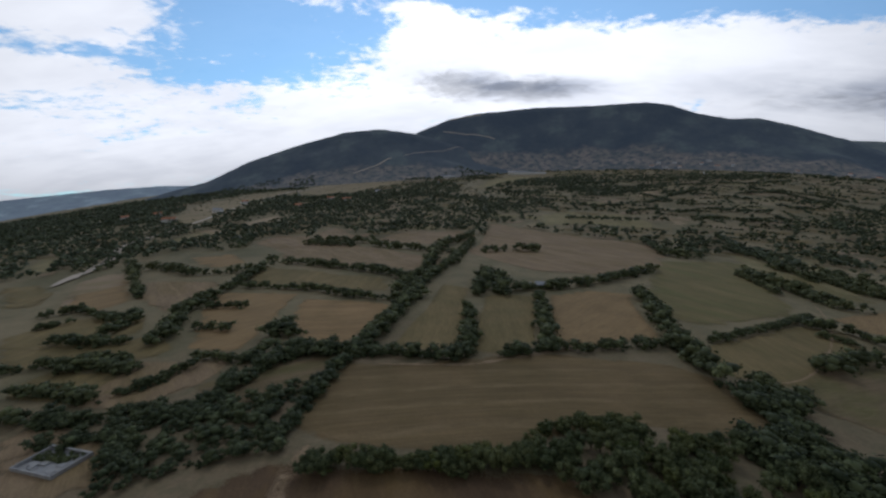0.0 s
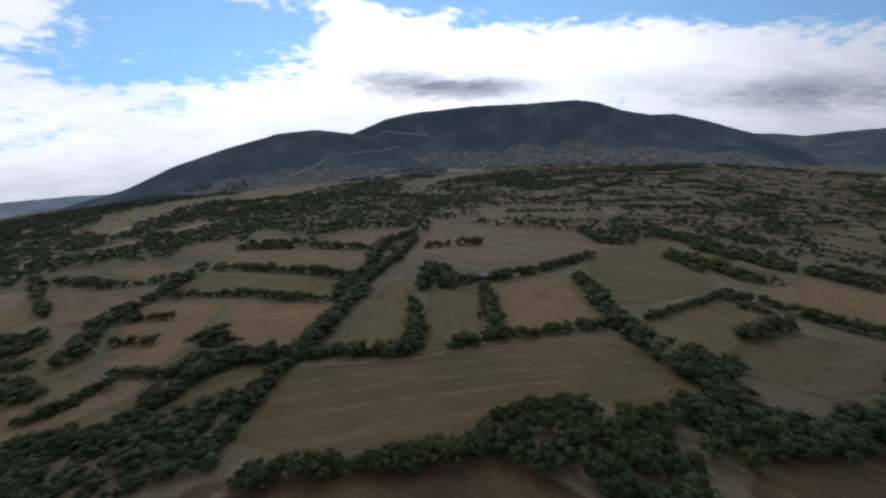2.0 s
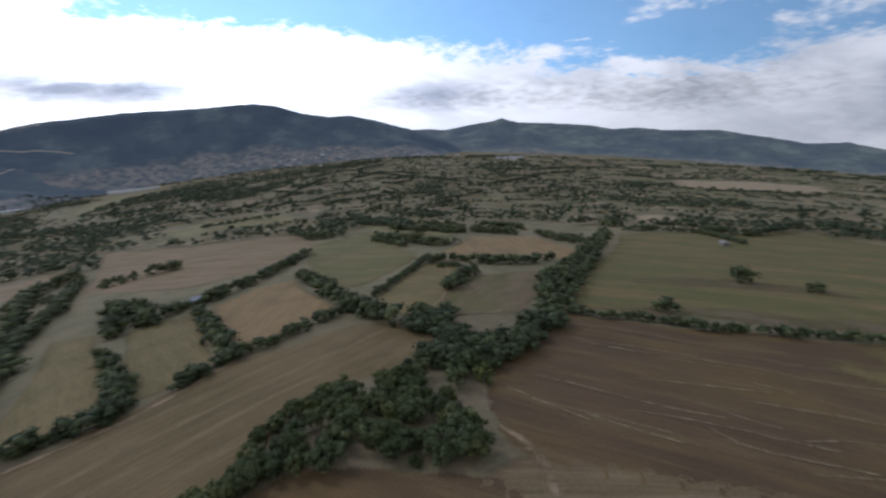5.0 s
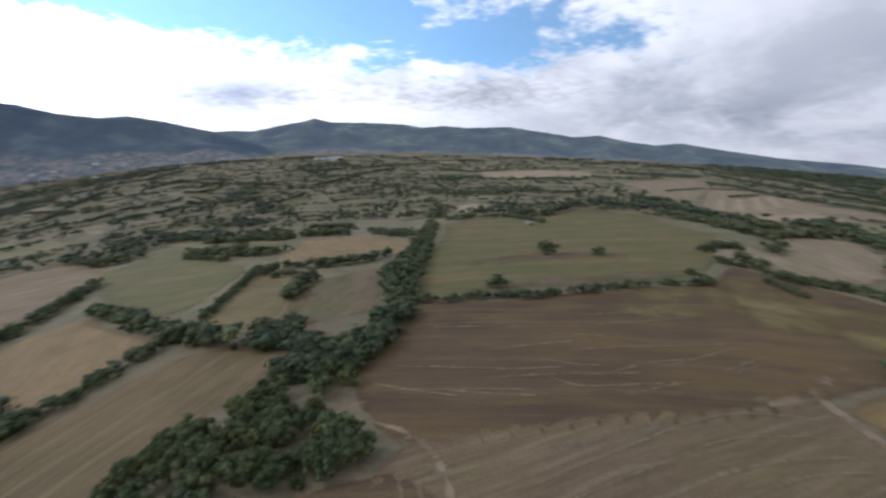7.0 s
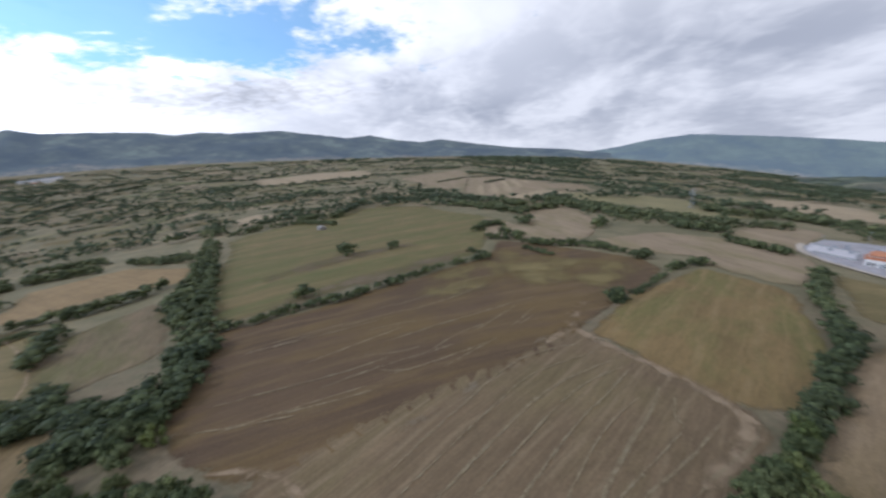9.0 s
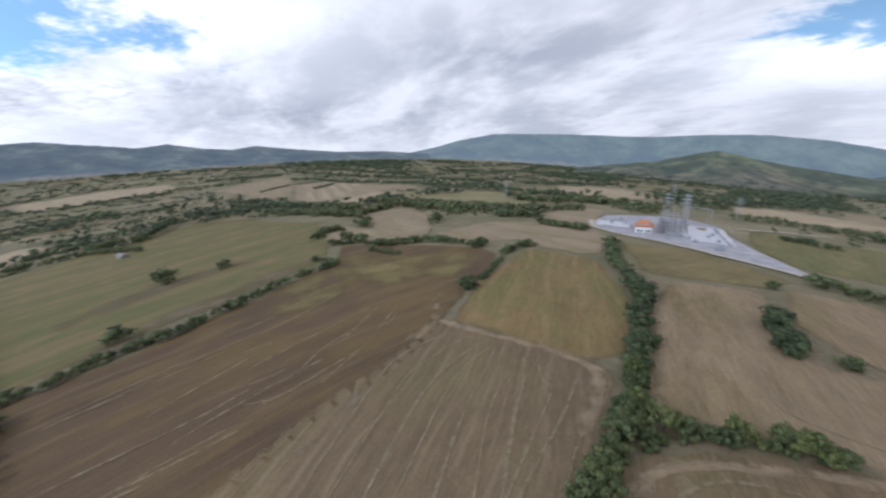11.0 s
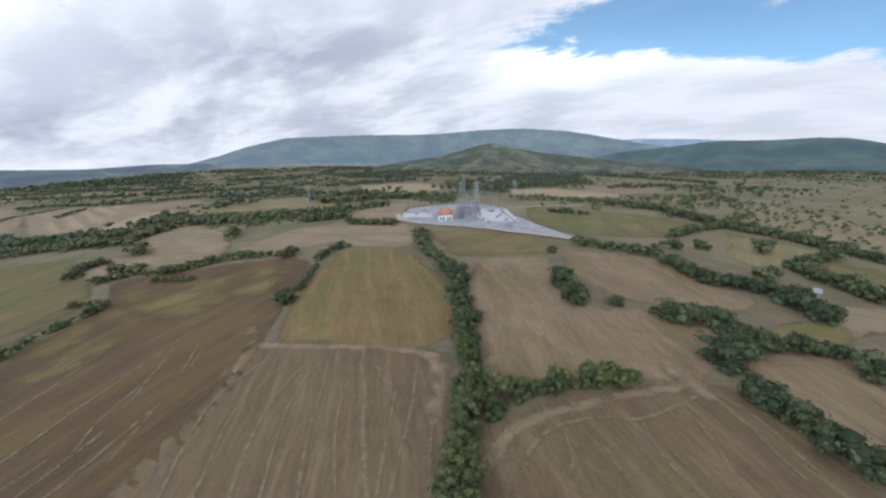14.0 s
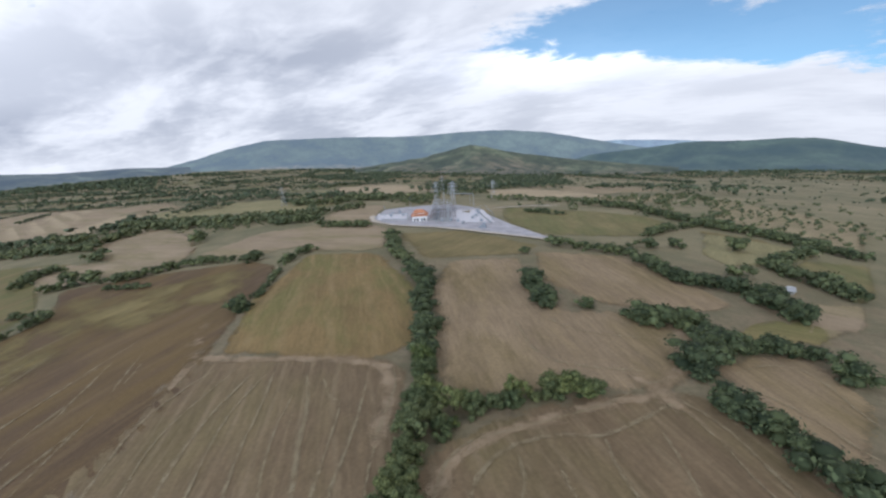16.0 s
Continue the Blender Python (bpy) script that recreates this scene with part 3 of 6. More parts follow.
FIELDS.append(('fallow', [(-126, 68), (-123, 74), (-108, 73), (-94, 67), (-85, 58), (-93, 53), (-101, 52)]))
FIELDS.append(('olive', [(-387, 236), (-354, 240), (-312, 216), (-273, 179), (-306, 184)]))
FIELDS.append(('dust', [(-263, 183), (-318, 237), (-326, 264), (-308, 266), (-267, 231), (-278, 212), (-250, 180)]))
for i, (kind, outline) in enumerate(FIELDS):
    drape("field", soften(spread(outline, 3.2)), FIELD[kind], 0.02 + 0.0018 * i, FIELD_LABEL[kind], "field")

# the fields farther off, beyond the hedges round the near ones
FAR_FIELDS = []
FAR_FIELDS.append(('pasture', [(-710, 744), (-952, 1084), (-1069, 1463), (-971, 1659), (-800, 1441), (-784, 1176), (-624, 793), (-535, 609), (-590, 628)]))
FAR_FIELDS.append(('sage', [(-499, 333), (-543, 378), (-506, 368), (-445, 325), (-413, 284), (-425, 277)]))
FAR_FIELDS.append(('sage', [(-422, 407), (-434, 445), (-449, 504), (-408, 494), (-393, 440), (-385, 409)]))
FAR_FIELDS.append(('hay', [(-459, 516), (-457, 541), (-413, 515), (-384, 462), (-409, 463)]))
FAR_FIELDS.append(('fallow', [(-282, 397), (-295, 445), (-254, 452), (-205, 367), (-232, 367)]))
FAR_FIELDS.append(('hay', [(-449, 567), (-435, 601), (-456, 679), (-436, 700), (-393, 613), (-394, 543)]))
FAR_FIELDS.append(('pasture', [(-803, 1370), (-1359, 2940), (-1084, 3124), (-721, 2733), (-583, 2461), (-605, 1815), (-544, 1343), (-603, 1148)]))
FAR_FIELDS.append(('fallow', [(-246, 461), (-259, 518), (-252, 536), (-205, 467), (-187, 483), (-176, 445), (-189, 414), (-218, 421)]))
FAR_FIELDS.append(('fallow', [(-159, 421), (-150, 488), (-73, 517), (-67, 443), (-84, 402), (-107, 405)]))
FAR_FIELDS.append(('dust', [(-268, 801), (-210, 838), (-194, 783), (-251, 748)]))
FAR_FIELDS.append(('fallow', [(-232, 589), (-208, 620), (-188, 565), (-211, 557)]))
FAR_FIELDS.append(('pasture', [(-229, 1372), (-200, 1416), (-111, 1095), (-147, 1046)]))
FAR_FIELDS.append(('sage', [(-192, 1317), (-213, 1804), (-116, 2106), (89, 2050), (95, 1918), (-31, 1806), (-120, 1507)]))
FAR_FIELDS.append(('sage', [(2, 617), (20, 747), (71, 833), (95, 781), (155, 803), (186, 707), (163, 641), (74, 659), (16, 604)]))
FAR_FIELDS.append(('hay', [(205, 715), (253, 826), (268, 811), (234, 716), (203, 680)]))
FAR_FIELDS.append(('hay', [(232, 1131), (308, 1329), (363, 1342), (301, 1149)]))
FAR_FIELDS.append(('dust', [(137, 1043), (194, 1095), (206, 1025), (137, 951)]))
FAR_FIELDS.append(('sage', [(200, 480), (221, 468), (228, 407), (250, 388), (253, 356), (198, 313), (188, 345), (175, 375)]))
FAR_FIELDS.append(('hay', [(481, 312), (526, 294), (481, 254), (413, 263)]))
FAR_FIELDS.append(('hay', [(416, 356), (462, 354), (421, 316), (370, 319)]))
FAR_FIELDS.append(('sage', [(256, 550), (274, 474), (264, 379), (239, 408)]))
FAR_FIELDS.append(('meadow', [(177, 425), (211, 373), (221, 315), (189, 309), (166, 357)]))
FAR_FIELDS.append(('dust', [(487, -54), (429, -75), (356, -80), (269, -61), (243, -39), (264, -24), (316, -24), (386, -33)]))
FAR_FIELDS.append(('hay', [(573, -26), (645, -77), (588, -108), (528, -63), (490, -39), (523, -8)]))
FAR_FIELDS.append(('sage', [(573, -77), (574, -129), (514, -161), (434, -143), (488, -101)]))
FAR_FIELDS.append(('sage', [(568, -166), (491, -233), (369, -234), (351, -172), (434, -143)]))
FAR_FIELDS.append(('hay', [(595, -365), (526, -449), (380, -367), (386, -291), (509, -292)]))
FAR_FIELDS.append(('sage', [(555, -250), (559, -323), (468, -300), (470, -237)]))
FAR_FIELDS.append(('dust', [(345, -217), (299, -222), (224, -157), (248, -142), (283, -154)]))
FAR_FIELDS.append(('pasture', [(94, -452), (39, -384), (6, -354), (-11, -359), (-12, -249), (13, -266), (38, -277), (54, -284)]))
FAR_FIELDS.append(('pasture', [(175, -346), (145, -397), (117, -488), (119, -340)]))
FAR_FIELDS.append(('hay', [(307, -377), (299, -432), (218, -419), (162, -376), (199, -340), (257, -331)]))
FAR_FIELDS.append(('dust', [(294, -504), (230, -531), (159, -519), (176, -407), (227, -411)]))
FAR_FIELDS.append(('meadow', [(5, -207), (-12, -219), (-13, -177), (-9, -161), (0, -174), (7, -190)]))
FAR_FIELDS.append(('sage', [(51, -237), (19, -230), (5, -226), (15, -193), (27, -177), (37, -191)]))
FAR_FIELDS.append(('dust', [(250, -60), (276, -106), (253, -136), (219, -149), (195, -141), (158, -110), (170, -98), (191, -92), (209, -95), (213, -77), (233, -61)]))
FAR_FIELDS.append(('dust', [(360, 9), (319, -16), (268, -47), (230, -43), (249, -16), (269, 9)]))
FAR_FIELDS.append(('dust', [(945, 44), (1000, -27), (759, -110), (732, -164), (615, -140), (658, -92), (582, -51), (517, -12), (554, 39)]))
FAR_FIELDS.append(('hay', [(692, 29), (897, -46), (838, -92), (586, -30), (578, 13)]))
FAR_FIELDS.append(('dust', [(1006, 201), (1317, 66), (893, 28), (623, 58), (740, 108)]))
FAR_FIELDS.append(('hay', [(1149, 643), (1351, 546), (1426, 386), (1220, 301), (1041, 393), (975, 516)]))
for i, (kind, outline) in enumerate(FAR_FIELDS):
    drape("field", soften(spread(outline, 5.0)), FIELD[kind], 0.10 + 0.0012 * i, FIELD_LABEL[kind], "field")



def ribbon(name, pts, width, mat, lift, label, category="track"):
    """A worn strip along a line, ragged at its edges."""
    rng = random.Random(len(pts) * 7 + int(pts[0][0]))
    for _ in range(2):  # cut the corners
        cut = [pts[0]]
        for (x0, y0), (x1, y1) in zip(pts, pts[1:]):
            cut += [(x0 * 0.75 + x1 * 0.25, y0 * 0.75 + y1 * 0.25), (x0 * 0.25 + x1 * 0.75, y0 * 0.25 + y1 * 0.75)]
        pts = cut + [pts[-1]]
    fine = []
    for (x0, y0), (x1, y1) in zip(pts, pts[1:]):
        n = max(1, int(math.hypot(x1 - x0, y1 - y0) / max(3.0, 0.02 * math.hypot(x0, y0))))
        fine += [(x0 + (x1 - x0) * k / n, y0 + (y1 - y0) * k / n) for k in range(n)]
    fine.append(pts[-1])
    verts, faces = [], []
    for i, (x, y) in enumerate(fine):
        a, b = fine[max(i - 1, 0)], fine[min(i + 1, len(fine) - 1)]
        d = Vector((b[0] - a[0], b[1] - a[1])).normalized()
        for s in (-1, -0.3, 0.3, 1):
            w = s * width / 2 * rng.uniform(0.6, 1.35) * min(1.0, 0.15 + 0.35 * min(i, len(fine) - 1 - i))
            px, py = x - d.y * w, y + d.x * w
            verts.append((px, py, land(px, py) + lift + 0.0002 * math.hypot(px, py)))
        if i:
            p, q = 4 * (i - 1), 4 * i
            faces += [(p + k, q + k, q + k + 1, p + k + 1) for k in range(3)]
    ob = mesh_object(name, verts, faces, mat, True)
    me = ob.data
    me.attributes.new("core", "FLOAT", "POINT").data.foreach_set("value", [0.0, 1.0, 1.0, 0.0] * len(fine))
    if me.polygons and sum(f.normal.z for f in me.polygons) < 0:
        me.flip_normals()
    return tagged(ob, label, category, kind="structure")


ribbon("track", [(92, -4), (105, -13), (97, -16), (76, -28), (62, -36), (54, -33), (47, -27), (39, -18)], 5.0, DIRT_PATCHY, 0.115, "pale trodden track round a mown field")
ribbon("track", [(-46, 121), (-20, 124), (-5, 134), (12, 147), (20, 153)], 3.6, DIRT_PATCHY, 0.115, "dry earth bank along a field edge")
ribbon("track", [(35, -98), (25, -100), (15, -82), (14, -58), (20, -49), (26, -35), (29, -24), (25, -15)], 4.2, DIRT_PATCHY, 0.115, "pale worn farm track between fields")
ribbon("track", [(-45, 74), (-45, 66), (-43, 58), (-38, 50)], 4.6, DIRT_PATCHY, 0.115, "bare earth track through a hedge gap")
drape("regrowth", soften([(240, 4), (205, -30), (198, -62), (176, -66), (140, -38), (128, -24), (146, -2), (172, 10), (205, 12)]), GOLD_GROWTH, 0.103, "golden-green regrowth over ploughed soil", "growth", 12.0)
drape("regrowth", soften([(178, 40), (214, 8), (190, -10), (150, 0), (128, 20), (140, 42)]), GOLD_GROWTH, 0.106, "thin golden-green regrowth over ploughed soil", "growth", 12.0)
drape("trampled_grass", soften([(140, 108), (162, 90), (199, 58), (239, 15), (217, 12), (172, 52), (138, 82)]), BROWN_BAND, 0.103, "brown trampled grass along a hedge", "grass", 5.0)
drape("trampled_grass", soften([(190, 130), (230, 110), (262, 60), (250, 45), (215, 85), (180, 115)]), BROWN_BAND, 0.106, "brown dried strip across a meadow", "grass", 5.0)
ribbon("headland", [(112, -22), (107, -13), (96, -4), (82, 5), (74, 11), (66, 18), (52, 29)], 5.0, PALE_BAND, 0.11, "pale dry headland between two fields", "grass")
for k, (x, y, rx, ry) in enumerate(((126, -21, 8, 3), (116, -16, 7, 4), (107, -13, 7, 3), (100, -9, 6, 2), (40, 42, 6, 3), (44, 52, 4, 3), (14, -60, 8, 5), (66, 134, 5, 3), (-44, 66, 3, 5), (176, 300, 8, 6), (96, 156, 4, 3))):
    drape("bare_earth", blot(x, y, rx, ry, -30, k), DIRT_PATCHY, 0.12 + 0.002 * k, "trodden bare earth at a field corner", "earth")
ribbon("track", [(46, 62), (46, 52), (42, 44), (34, 36), (20, 30)], 2.4, DIRT_PATCHY, 0.115, "bare earth strip beside a wood")
ribbon("track", [(62, 114), (70, 112), (66, 136), (70, 146), (95, 149), (150, 230), (176, 300)], 1.8, DIRT_PATCHY, 0.115, "dry track along field edges")
ribbon("road", [(-330, 230), (-380, 319), (-458, 397), (-476, 427), (-512, 517), (-548, 608), (-614, 754), (-724, 992), (-846, 1304)], 9, CHALK, 1.0, "chalky white unpaved country road", "road")
ribbon("road", [(-846, 1304), (-930, 1600), (-900, 1900), (-860, 2300)], 14, CHALK, 1.5, "chalky white unpaved road up a hill", "road")


STREAKS = []
STREAKS.append([(92.2, -13.9), (89.5, -6.1), (82.9, 3.9), (72.4, 10.8), (66.6, 14.1), (54.4, 21.0), (42.3, 27.9)])
STREAKS.append([(87.5, -16.6), (80.4, -5.9), (74.0, 2.7), (61.2, 10.5), (49.2, 17.8), (37.3, 25.1)])
STREAKS.append([(82.0, -18.0), (72.6, -5.7), (63.4, 2.4), (56.1, 7.0), (44.3, 14.5), (32.4, 21.9)])
STREAKS.append([(78.4, -19.3), (70.1, -8.4), (59.7, -0.8), (51.9, 4.2), (40.1, 11.8), (28.3, 19.3)])
STREAKS.append([(77.7, -20.5), (64.8, -11.7), (55.6, -4.4), (47.0, 0.9), (35.1, 8.2), (23.2, 15.6)])
STREAKS.append([(64.6, -18.1), (57.0, -11.1), (48.8, -5.5), (42.6, -2.1), (30.3, 4.6), (18.0, 11.4)])
STREAKS.append([(69.6, -23.8), (58.5, -18.1), (50.0, -11.7), (38.8, -4.8), (26.9, 2.5), (15.0, 9.9)])
STREAKS.append([(65.2, -25.0), (57.2, -21.5), (55.1, -22.9), (49.0, -17.4), (43.1, -11.9), (32.9, -2.4), (22.6, 7.2)])
STREAKS.append([(56.4, -29.1), (45.4, -18.8), (38.5, -11.0), (35.2, -7.4), (25.7, 2.9), (16.3, 13.2)])
STREAKS.append([(56.3, -35.7), (50.5, -31.7), (45.9, -25.3), (36.8, -15.4), (31.2, -10.3), (20.8, -0.9), (10.5, 8.6)])
STREAKS.append([(153.0, 26.7), (162.0, 18.3), (171.7, 4.6)])
STREAKS.append([(138.5, 26.6), (155.5, 9.5)])
STREAKS.append([(101.6, 15.3), (126.0, 1.0)])
STREAKS.append([(106.9, 1.6), (115.7, -3.6)])
STREAKS.append([(89.2, 25.8), (93.3, 20.6)])
STREAKS.append([(79.2, 21.9), (97.6, 8.0)])
STREAKS.append([(110.1, 26.2), (114.8, 18.3)])
STREAKS.append([(25.1, -16.0), (28.7, -21.6), (29.5, -26.7), (26.3, -33.7), (21.9, -42.7), (18.4, -51.9), (17.3, -61.0), (15.3, -65.0)])
STREAKS.append([(21.7, -18.7), (23.7, -22.4), (24.7, -29.7), (20.5, -37.9), (15.3, -40.9), (12.3, -55.5), (11.1, -58.3)])
STREAKS.append([(15.3, -40.9), (11.4, -35.8), (6.9, -32.4)])
STREAKS.append([(10.1, -48.7), (5.5, -43.1), (2.0, -38.1)])
STREAKS.append([(8.7, -56.7), (3.3, -52.9), (-0.7, -48.3), (-4.6, -45.1)])
STREAKS.append([(11.7, -60.6), (3.4, -57.5), (-1.6, -52.2), (-6.9, -47.5)])
STREAKS.append([(22.5, -29.7), (18.6, -26.1), (16.9, -21.9)])
STREAKS.append([(16.5, -30.6), (12.8, -27.7)])
STREAKS.append([(47.6, -78.1), (38.0, -75.1), (27.2, -80.6), (18.2, -87.8)])
STREAKS.append([(51.9, -71.2), (36.6, -57.0), (26.9, -60.2), (19.2, -66.3)])
STREAKS.append([(6.5, -78.8), (3.5, -87.4), (-1.3, -92.2), (-5.6, -89.6), (-11.3, -80.4), (-13.7, -77.9)])
STREAKS.append([(1.6, -74.0), (-5.5, -71.9), (-11.5, -66.9), (-13.6, -66.3)])
STREAKS.append([(129.9, 49.9), (135.5, 40.1), (149.0, 27.1), (155.4, 21.2)])
STREAKS.append([(123.9, 38.5), (133.6, 26.8), (152.2, 11.3)])
STREAKS.append([(85.1, 31.7), (88.4, 26.8), (99.9, 21.0), (108.5, 11.8), (116.7, 5.7)])
STREAKS.append([(79.8, 38.0), (78.3, 31.2), (84.7, 21.9), (93.6, 11.2)])
STREAKS.append([(104.4, 4.6), (123.5, -5.2)])
STREAKS.append([(108.2, 47.4), (111.7, 41.0), (114.0, 33.9)])
STREAKS.append([(89.1, 44.3), (89.4, 35.7), (93.2, 28.4)])
STREAKS.append([(129.0, 46.0), (142.0, 31.0), (157.0, 13.0)])
STREAKS.append([(104.0, 78.0), (110.0, 67.0), (117.0, 57.0)])
STREAKS.append([(63.0, 56.0), (66.0, 46.0), (70.0, 37.0)])
STREAKS.append([(77.0, 35.0), (81.0, 26.0)])
STREAKS.append([(59.0, 74.0), (60.0, 62.0), (62.0, 52.0)])
STREAKS.append([(124.0, 8.0), (136.0, -7.0)])
STREAKS.append([(98.0, 84.0), (106.0, 64.0), (120.0, 42.0)])
STREAKS.append([(72.0, 51.0), (84.0, 35.0), (92.0, 21.0)])
STREAKS.append([(100.0, 38.0), (116.0, 17.0), (126.0, 4.0)])
STREAKS.append([(97.0, 84.0), (110.0, 62.0), (127.0, 38.0)])
STREAKS.append([(69.0, 75.0), (79.0, 48.0), (87.0, 37.0)])
STREAKS.append([(98.0, 40.0), (109.0, 25.0), (124.0, 8.0)])
STREAKS.append([(87.0, 60.0), (98.0, 48.0), (110.0, 36.0)])
STREAKS.append([(58.0, 68.0), (63.0, 57.0), (72.0, 39.0)])
for k, line in enumerate(STREAKS):
    ribbon("straw_streak", line, (1.15, 0.85, 1.4, 1.0)[k % 4], STREAK, 0.145 + 0.0006 * k, "thin pale straw streak along a wheel track", "streak")

# ---- mountains ----
EYE = (-4.0, 11.0, 56.0)


def mountain(name, line, radius, depth, mat, label, seed):
    """A range along a skyline of (heading, height) in degrees, its slopes cut by gullies."""
    rng = random.Random(seed)
    off = Vector((rng.uniform(0, 99), rng.uniform(0, 99), 0))
    hs, es = [p[0] for p in line], [p[1] for p in line]
    n, m = int((hs[-1] - hs[0]) / 0.35) + 2, 22
    verts, faces, climb = [], [], []
    for i in range(n):
        h = hs[0] + (hs[-1] - hs[0]) * i / (n - 1)
        e = float(np.interp(h, hs, es))
        a = radians(h)
        for j in range(m + 1):
            s = j / m * 1.35
            r = radius - depth * (1 - s)
            x, y = EYE[0] + r * math.sin(a), EYE[1] + r * math.cos(a)
            base = land(x, y) - 12
            top = EYE[2] + radius * math.tan(radians(e))
            f = s ** 1.25 if s <= 1 else 1 - 1.6 * (s - 1)
            rough = noise.fractal(Vector((x, y, 0)) * 0.0028 + off, 0.9, 2.0, 6) * 0.2 * depth * min(s, 1) * (1 - min(s, 1)) * 2
            fine = noise.fractal(Vector((x, y, 0)) * 0.02 + off, 0.9, 2.0, 3) * 3.0
            verts.append((x, y, base + (top - base) * f + rough * 0.35 + fine))
            climb.append(f)
        if i:
            p, q = (i - 1) * (m + 1), i * (m + 1)
            faces += [(p + k, p + k + 1, q + k + 1, q + k) for k in range(m)]
    ob = mesh_object(name, verts, faces, mat, True)
    ob.data.attributes.new("climb", "FLOAT", "POINT").data.foreach_set("value", climb)
    if sum(f.normal.z for f in ob.data.polygons) < 0:
        ob.data.flip_normals()

    def height(x, y):
        """The slope's height over a place, by its bearing and distance."""
        u = (math.degrees(math.atan2(x - EYE[0], y - EYE[1])) - hs[0]) / (hs[-1] - hs[0]) * (n - 1)
        v = (1 - (radius - math.hypot(x - EYE[0], y - EYE[1])) / depth) / 1.35 * m
        if not (0 <= u < n - 1 and 0 <= v < m):
            return -999.0
        i, j = int(u), int(v)
        near = [verts[(i + p) * (m + 1) + j + q][2] for p in (0, 1) for q in (0, 1)]
        a, c = near[0] + (near[1] - near[0]) * (v - j), near[2] + (near[3] - near[2]) * (v - j)
        return a + (c - a) * (u - i)

    SLOPES.append(height)
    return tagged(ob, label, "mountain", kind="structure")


SLOPES = []


def on_slope(x, y):
    """The height of the highest mountain side over a place."""
    return max([s(x, y) for s in SLOPES] + [land(x, y)])


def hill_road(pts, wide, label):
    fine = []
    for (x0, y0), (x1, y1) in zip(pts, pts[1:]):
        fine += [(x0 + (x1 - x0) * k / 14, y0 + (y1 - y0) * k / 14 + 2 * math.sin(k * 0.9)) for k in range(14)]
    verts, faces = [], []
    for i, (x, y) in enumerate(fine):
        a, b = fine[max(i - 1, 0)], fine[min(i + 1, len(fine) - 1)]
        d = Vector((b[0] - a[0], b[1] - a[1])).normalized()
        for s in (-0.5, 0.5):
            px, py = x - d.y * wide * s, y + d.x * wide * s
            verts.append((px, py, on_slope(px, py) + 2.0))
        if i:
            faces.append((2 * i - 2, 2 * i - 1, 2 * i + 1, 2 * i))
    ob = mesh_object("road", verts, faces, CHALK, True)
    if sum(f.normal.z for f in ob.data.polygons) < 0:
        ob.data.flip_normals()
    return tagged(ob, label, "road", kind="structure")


# painted haze: blue emission, stronger on farther ranges; M_PALE's base is paled too
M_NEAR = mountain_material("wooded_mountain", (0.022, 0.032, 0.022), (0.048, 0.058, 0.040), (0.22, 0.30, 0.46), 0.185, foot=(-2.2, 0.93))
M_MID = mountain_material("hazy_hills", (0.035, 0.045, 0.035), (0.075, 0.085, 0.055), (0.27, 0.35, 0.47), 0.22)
M_FAR = mountain_material("blue_hazed_hills", (0.045, 0.06, 0.05), (0.075, 0.092, 0.058), (0.34, 0.45, 0.56), 0.29, blaze=1.5)
M_PALE = mountain_material("pale_hazed_hills", (0.10, 0.12, 0.13), (0.14, 0.17, 0.17), (0.42, 0.55, 0.70), 0.34)
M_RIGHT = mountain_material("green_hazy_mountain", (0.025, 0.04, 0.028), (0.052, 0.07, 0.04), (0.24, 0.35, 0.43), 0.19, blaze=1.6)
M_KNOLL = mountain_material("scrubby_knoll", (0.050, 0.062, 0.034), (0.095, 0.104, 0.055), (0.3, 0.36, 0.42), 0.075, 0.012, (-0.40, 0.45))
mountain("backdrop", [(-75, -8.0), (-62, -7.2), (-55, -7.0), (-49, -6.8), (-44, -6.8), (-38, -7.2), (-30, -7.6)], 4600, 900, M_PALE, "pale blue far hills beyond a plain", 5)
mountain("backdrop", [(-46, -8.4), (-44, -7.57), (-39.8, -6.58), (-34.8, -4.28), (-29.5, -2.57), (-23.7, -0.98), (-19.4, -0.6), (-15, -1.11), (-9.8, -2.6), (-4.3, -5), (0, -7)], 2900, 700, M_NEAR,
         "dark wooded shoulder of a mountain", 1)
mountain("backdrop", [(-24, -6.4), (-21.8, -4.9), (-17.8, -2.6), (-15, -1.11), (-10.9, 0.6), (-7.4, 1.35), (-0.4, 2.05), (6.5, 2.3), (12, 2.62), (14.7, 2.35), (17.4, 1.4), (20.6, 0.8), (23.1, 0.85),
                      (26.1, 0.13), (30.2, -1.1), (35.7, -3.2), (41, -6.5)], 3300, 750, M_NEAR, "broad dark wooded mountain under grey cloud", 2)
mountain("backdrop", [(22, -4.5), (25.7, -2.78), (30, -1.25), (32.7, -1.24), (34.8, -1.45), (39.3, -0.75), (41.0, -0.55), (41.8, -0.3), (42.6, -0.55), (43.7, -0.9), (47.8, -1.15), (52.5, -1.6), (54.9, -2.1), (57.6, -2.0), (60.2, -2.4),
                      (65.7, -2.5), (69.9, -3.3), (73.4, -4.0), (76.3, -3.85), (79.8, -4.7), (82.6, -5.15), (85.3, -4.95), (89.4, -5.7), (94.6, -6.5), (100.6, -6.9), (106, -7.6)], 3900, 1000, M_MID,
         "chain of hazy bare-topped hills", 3)
